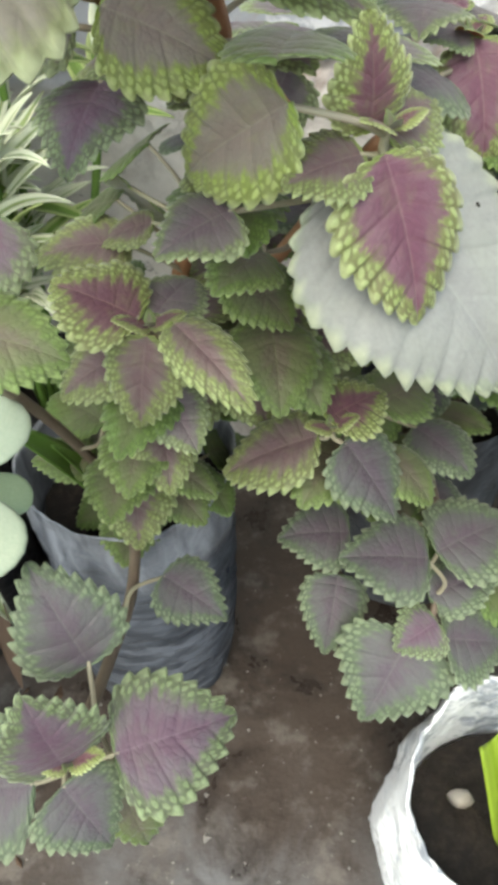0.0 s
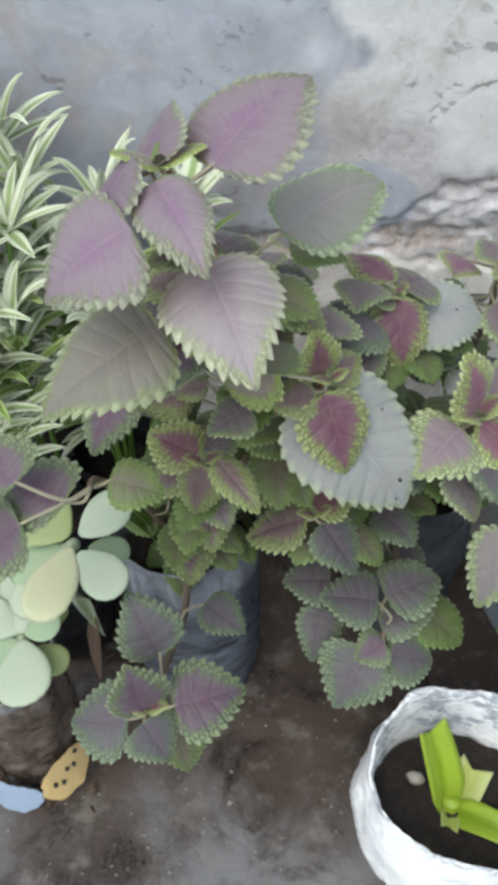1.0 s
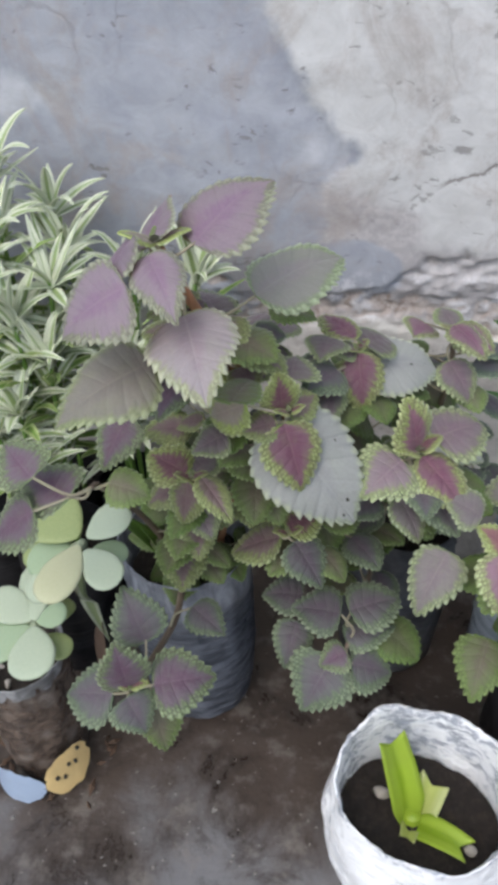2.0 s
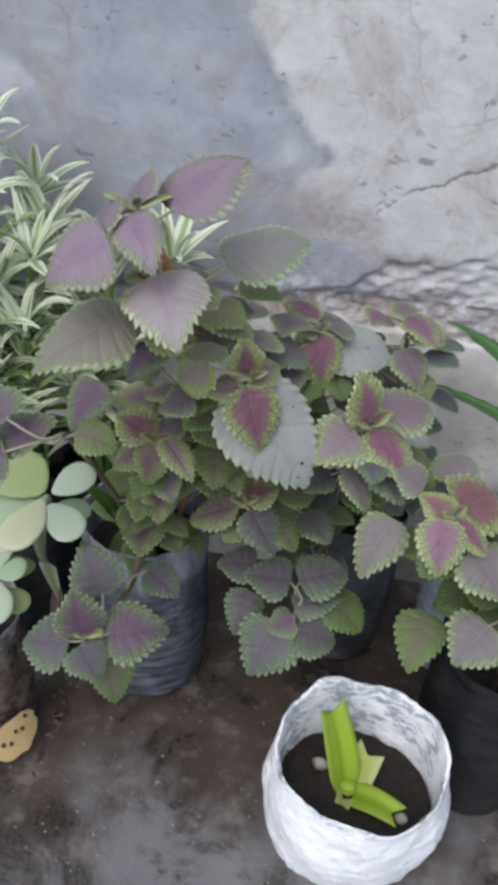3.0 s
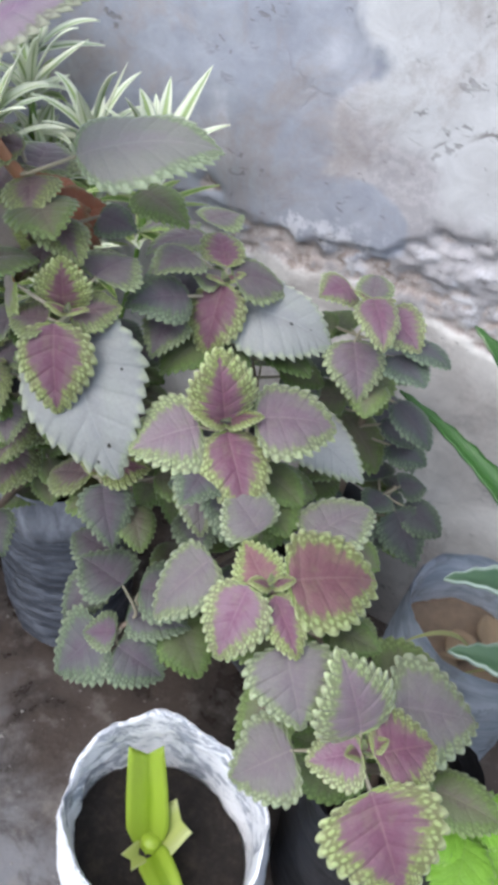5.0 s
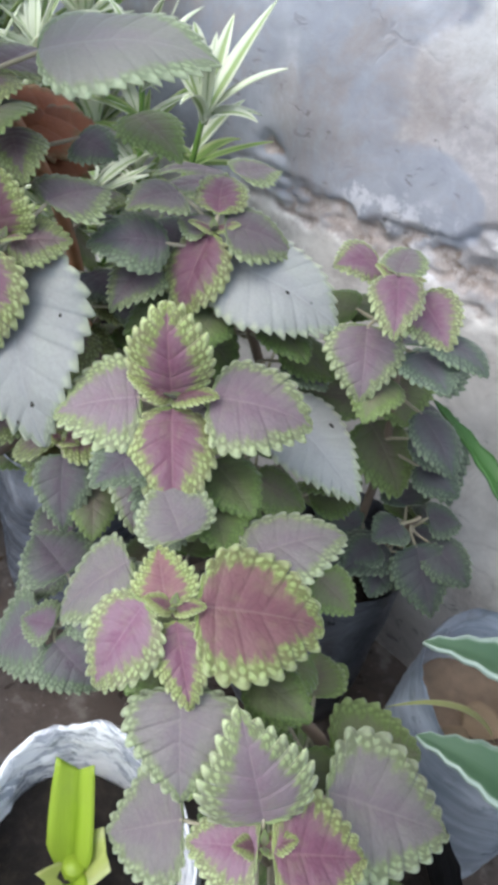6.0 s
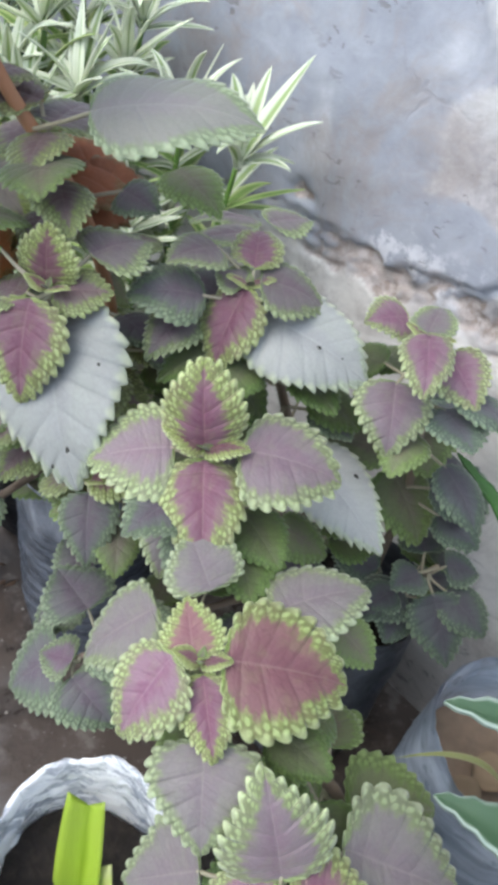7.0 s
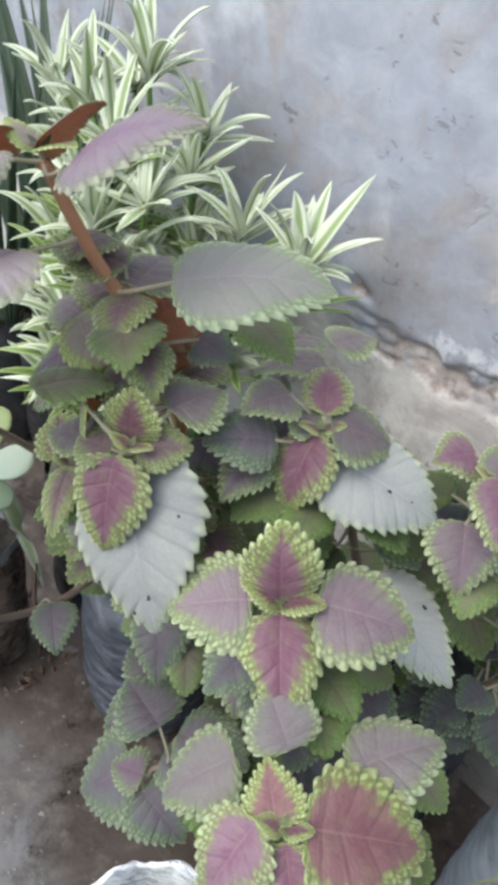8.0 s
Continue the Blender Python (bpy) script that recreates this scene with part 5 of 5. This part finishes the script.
rosette((-0.300, 0.355, 0.420), (-0.285, 0.375, 0.19), 16)
rosette((-0.232, 0.385, 0.500), (-0.255, 0.390, 0.19), 17)
rosette((-0.300, 0.395, 0.570), (-0.280, 0.400, 0.19), 18)
rosette((-0.160, 0.480, 0.560), (-0.185, 0.495, 0.20), 19)
rosette((-0.195, 0.415, 0.420), (-0.190, 0.475, 0.20), 20)

def tall_straps(root, seed):
    rng = random.Random(seed)
    plant = thing("tall_strap_plant", root, "dark green tall strap-leaved plant by the wall", "plant", "tall strap plants")
    for k in range(9):
        a = rng.uniform(0, 6.28)
        tip = (root[0] + 0.17 * math.cos(a), min(0.565, root[1] + 0.09 * math.sin(a)), rng.uniform(0.56, 0.76))
        strap(plant, (root[0] + 0.012 * math.cos(a), root[1] + 0.012 * math.sin(a), root[2]), tip, rng.uniform(0.022, 0.034), DARK_STRAP, rng.uniform(0.0, 0.06))


for tall_x, tall_y, seed in ((-0.56, 0.50, 51), (-0.66, 0.47, 52), (-0.50, 0.53, 53)):
    grow_bag((tall_x, tall_y), 0.058 if tall_x != -0.50 else 0.04, 0.24, BLACK_FILM, BLACK_FILM, "black plastic grow bag in the shade of leaves", seed)
    tall_straps((tall_x, tall_y, 0.195), seed)

# two plain straps that grow out of the grey bag
sword = thing("strap_plant", (-0.110, 0.330, 0.235), "green strap-leaved seedling in the grey bag", "plant")
strap(sword, (-0.085, 0.330, 0.235), (-0.150, 0.285, 0.380), 0.030, GREEN_STRAP, 0.10)
strap(sword, (-0.085, 0.325, 0.238), (-0.125, 0.300, 0.345), 0.024, GREEN_STRAP, 0.15)
strap(sword, (-0.080, 0.330, 0.238), (-0.055, 0.300, 0.330), 0.020, GREEN_STRAP, 0.2)


# ---- succulent in its painted pot ----
def plump_leaf(plant, base, tip, width, skin=None):
    skin = skin or MINT
    bm = bmesh.new()
    bmesh.ops.create_uvsphere(bm, u_segments=20, v_segments=12, radius=0.5)
    for v in bm.verts:
        x, y, z = v.co
        f = max(0.0, y + 0.5)
        girth = math.sqrt(max(1e-6, 0.25 - y * y)) * 2
        wide = min(1.0, (max(f, 0.0) + 0.02) ** 0.85 * max(0.0, 1.005 - f) ** 0.52 / 0.405)
        v.co = (x / girth * wide, f, z / girth * wide * 0.17 + 0.16 * (f - 0.5) ** 2 + 0.20 * (x / girth * wide) ** 2)
    data = bpy.data.meshes.new("leaf")
    bm.to_mesh(data)
    bm.free()
    data.materials.append(skin)
    data.shade_smooth()
    part("leaf", data, plant, lay(base, tip, width * 1.05))


succulent = thing("succulent_plant", (-0.255, 0.222, 0.196), "pale green succulent with plump oval leaves", "plant")
part("stem", tube_mesh("stem", ((-0.248, 0.222, 0.194), (-0.222, 0.214, 0.30), (-0.175, 0.202, 0.385), (-0.138, 0.196, 0.424)), (0.007, 0.005), SUCCULENT_STEM, 8), succulent)
part("stem", tube_mesh("stem", ((-0.262, 0.216, 0.194), (-0.240, 0.190, 0.265), (-0.190, 0.166, 0.338)), (0.006, 0.005), SUCCULENT_STEM, 8), succulent)
for base, tip, width, skin in (
        ((-0.136, 0.202, 0.425), (-0.104, 0.233, 0.437), 0.034, MINT),
        ((-0.133, 0.187, 0.425), (-0.096, 0.161, 0.413), 0.032, MINT),
        ((-0.130, 0.196, 0.418), (-0.101, 0.206, 0.405), 0.022, SAGE_SKIN),
        ((-0.140, 0.192, 0.425), (-0.151, 0.133, 0.413), 0.036, CREAM_SKIN),
        ((-0.144, 0.202, 0.423), (-0.195, 0.231, 0.432), 0.052, OLIVE_SKIN),
        ((-0.146, 0.196, 0.416), (-0.190, 0.182, 0.402), 0.036, SAGE_SKIN),
        ((-0.144, 0.190, 0.410), (-0.178, 0.152, 0.392), 0.032, MINT),
        ((-0.150, 0.204, 0.404), (-0.205, 0.206, 0.394), 0.040, OLIVE_SKIN),
        ((-0.190, 0.167, 0.340), (-0.208, 0.226, 0.356), 0.034, MINT),
        ((-0.189, 0.162, 0.340), (-0.174, 0.113, 0.328), 0.042, MINT),
        ((-0.189, 0.168, 0.340), (-0.158, 0.175, 0.352), 0.024, SAGE_SKIN),
        ((-0.193, 0.169, 0.340), (-0.240, 0.183, 0.352), 0.034, MINT),
        ((-0.187, 0.165, 0.322), (-0.156, 0.156, 0.312), 0.024, OLIVE_SKIN),
        ((-0.194, 0.164, 0.336), (-0.232, 0.136, 0.326), 0.038, SAGE_SKIN),
        ((-0.192, 0.172, 0.328), (-0.180, 0.215, 0.318), 0.034, OLIVE_SKIN),
        ((-0.198, 0.172, 0.322), (-0.240, 0.205, 0.312), 0.036, OLIVE_SKIN)):
    plump_leaf(succulent, base, tip, width, skin)
part("withered_leaf", strap_mesh("withered_leaf", ((-0.150, 0.205, 0.402), (-0.190, 0.252, 0.300), (-0.168, 0.256, 0.195)), 0.021, PALE_STRAP, False, 0.4), succulent, label="hanging pale striped strap leaf")
part("withered_leaf", strap_mesh("withered_leaf", ((-0.172, 0.255, 0.235), (-0.180, 0.254, 0.180), (-0.186, 0.250, 0.110)), 0.016, DRY_BROWN, False, 0.6), succulent, label="shrivelled brown leaf end")


def soil_bag():
    """A soft clear bag of soil, torn at its mouth and printed near its foot."""
    c, r = (-0.266, 0.220), 0.052
    pot = thing("plant_pot", (c[0], c[1], 0), "clear plastic bag of brown soil, torn rim, printed foot", "plant pot")
    part("body", shell_mesh("body", SOIL_FILM, c, [(0, 0.030), (0.002, 0.042)] + rise(0.008, 0.200, 0.047, r, 30, 0.003), 0.004, 0, 72, 2), pot)
    levels = rise(0.196, 0.216, r + 0.001, r + 0.003, 8) + rise(0.216, 0.192, r + 0.001, r - 0.002, 8)[1:]
    part("rim", shell_mesh("rim", TORN_FILM, c, levels, 0.004, 0, 72, 6, lambda a: 0.010 * math.sin(a * 2 + 0.4) + 0.004 * math.sin(5 * a)), pot, label="torn grey plastic rim")
    part("soil", soil_mesh(c, r - 0.002, 0.194, 8), pot, label="dark soil with bits of gravel")
    rng = random.Random(8)
    for k in range(14):
        a, d = rng.uniform(-2.6, 0.6), rng.uniform(0.015, 0.042)
        part("gravel_bit", pebble_mesh("gravel_bit", (c[0] + d * math.cos(a), c[1] + d * math.sin(a), 0.198), (rng.uniform(0.002, 0.005), rng.uniform(0.002, 0.004), 0.003), STONE, k), pot)
    for name, skin, a0, a1, z0, z1, tilt in (("gold_print", GOLD_GLAZE, -1.22, -0.28, 0.004, 0.060, 0.016), ("blue_print", BLUE_GLAZE, -2.30, -1.24, 0.002, 0.046, 0.002)):
        verts, n, m = [], 16, 8
        for j in range(m + 1):
            for i in range(n + 1):
                f, g = i / n, j / m
                a = a0 + (a1 - a0) * f + 0.05 * noise.noise((g * 6, f * 3, a0))
                z = z0 + (z1 - z0) * (0.5 + (g - 0.5) * (1 - 0.7 * abs(2 * f - 1) ** 3)) + tilt * f + 0.004 * noise.noise((f * 7, g * 2, 3))
                rr = r + 0.006 + 0.020 * max(0.0, 1 - z / 0.075) + 0.0012 * noise.noise((a * 9, z * 90, 1))
                verts.append((c[0] + rr * math.cos(a), c[1] + rr * math.sin(a), max(z, 0.003)))
        part(name, mesh(name, verts, grid_faces(n + 1, m + 1), skin), pot, label="gold printed film with dark dots" if name == "gold_print" else "pale blue printed film")
    for k in range(5):
        a, z = -1.00 + 0.13 * k, 0.038 + 0.006 * k - 0.008 * (k % 2)
        d = r + 0.0075 + 0.020 * max(0.0, 1 - z / 0.075)
        part("printed_dot", pebble_mesh("printed_dot", (c[0] + d * math.cos(a), c[1] + d * math.sin(a), z), (0.0026, 0.0026, 0.0030), SPECK, k), pot)


def litter():
    rng = random.Random(12)
    verts, faces = [], []
    for k in range(120):
        x, y = rng.uniform(-0.38, -0.18), rng.uniform(0.15, 0.30)
        if (x + 0.262) ** 2 + (y - 0.228) ** 2 < 0.0030:
            continue
        a, s, n = rng.uniform(0, 6.28), rng.uniform(0.004, 0.012), len(verts)
        c, d = math.cos(a) * s, math.sin(a) * s
        h = rng.uniform(0.002, 0.012)
        verts += [(x - c, y - d, 0.002), (x + d * 0.4, y - c * 0.4, h * 0.6), (x + c, y + d, h), (x - d * 0.4, y + c * 0.4, h * 0.8), (x, y, h + 0.002), (x, y, 0.0)]
        for p, q in ((0, 1), (1, 2), (2, 3), (3, 0)):
            faces += [(n + p, n + q, n + 4), (n + q, n + p, n + 5)]
    tagged(new("leaf_litter", mesh("leaf_litter", verts, faces, LITTER, False)), "brown dry leaf litter and crumbs beside the pot", "litter", kind="stuff")


litter()
soil_bag()

# ---- spiny plant in the blue-grey bag, lively seedling ----
grow_bag((0.540, 0.292), 0.068, 0.270, BLACK_FILM, BLACK_FILM, "black plastic grow bag at the end of the row", 17)
spiny = thing("agave_plant", (0.540, 0.292, 0.215), "spiny agave with dark green white-edged leaves", "plant")
for base, bend, tip, width, skin in (
        ((0.544, 0.300, 0.220), (0.429, 0.356, 0.456), (0.209, 0.439, 0.465), 0.034, SPINY),
        ((0.532, 0.300, 0.220), (0.380, 0.400, 0.500), (0.240, 0.500, 0.514), 0.044, SPINY),
        ((0.540, 0.288, 0.220), (0.420, 0.355, 0.480), (0.307, 0.282, 0.450), 0.056, FROSTED),
        ((0.538, 0.282, 0.220), (0.440, 0.300, 0.440), (0.330, 0.262, 0.412), 0.060, FROSTED),
        ((0.548, 0.290, 0.220), (0.600, 0.290, 0.420), (0.640, 0.280, 0.480), 0.044, SPINY),
        ((0.545, 0.280, 0.220), (0.560, 0.200, 0.360), (0.560, 0.150, 0.400), 0.044, SPINY)):
    part("leaf", strap_mesh("leaf", (base, bend, tip), width, skin, False, 0.35, 40, 0.0016), spiny)

seedling = thing("lobed_seedling", (0.380, 0.235, 0.20), "bright green lobed-leaf seedling in black bag", "plant")
stem(seedling, ((0.380, 0.240, 0.20), (0.390, 0.225, 0.26), (0.395, 0.215, 0.30)), 0.003, 0.0015)
leaf(seedling, "lively", (0.395, 0.220, 0.300), (0.372, 0.190, 0.300), 0.034)
leaf(seedling, "lively", (0.398, 0.215, 0.300), (0.405, 0.165, 0.285), 0.042)
leaf(seedling, "lively", (0.400, 0.225, 0.300), (0.430, 0.255, 0.300), 0.034)
leaf(seedling, "lively", (0.398, 0.225, 0.295), (0.440, 0.205, 0.285), 0.040)


# ---- a grass blade and dry leaves in the blue-grey bag ----
grass = thing("grass_blade", (0.362, 0.450, 0.186), "thin yellow-green grass blade out of the bag", "plant")
strap(grass, (0.375, 0.450, 0.186), (0.300, 0.330, 0.300), 0.006, BLADE, 0.35, False, 0.2)
strap(grass, (0.365, 0.420, 0.186), (0.430, 0.360, 0.330), 0.005, BLADE, 0.2, False, 0.2)
for k, (dry_x, dry_y, turn) in enumerate(((0.345, 0.440, 0.4), (0.385, 0.470, 2.0), (0.362, 0.415, 3.6), (0.380, 0.430, 5.2))):
    tip = (dry_x + 0.036 * math.cos(turn), dry_y + 0.036 * math.sin(turn), 0.199)
    tagged(new("dry_leaf", strap_mesh("dry_leaf", ((dry_x, dry_y, 0.193), (dry_x + 0.018 * math.cos(turn), dry_y + 0.018 * math.sin(turn), 0.203), tip), 0.034, DRY, False, 0.5)), "curled tan dry leaf on the soil", "leaf", "dry leaves")


# ---- grit on the floor ----
def grit():
    rng = random.Random(4)
    verts, faces = [], []
    for k in range(420):
        x, y = rng.uniform(-0.45, 0.5), rng.uniform(-0.15, 0.33)
        s = rng.uniform(0.0008, 0.0022) * (1 if rng.random() < 0.90 else rng.uniform(1.4, 2.0))
        n = len(verts)
        for d in ((1, 0, 0.2), (0.2, 1, 0.1), (-1, 0.3, 0), (-0.2, -1, 0.1), (0.1, 0, 0.8), (0, 0, -0.8)):
            verts.append((x + d[0] * s * rng.uniform(0.6, 1.3), y + d[1] * s * rng.uniform(0.6, 1.3), 0.001 + d[2] * s))
        for a, b in ((0, 1), (1, 2), (2, 3), (3, 0)):
            faces += [(n + a, n + b, n + 4), (n + b, n + a, n + 5)]
    tagged(new("grit", mesh("grit", verts, faces, GRIT, False)), "pale grit and crumbs scattered on wet concrete", "gravel", kind="stuff")


grit()
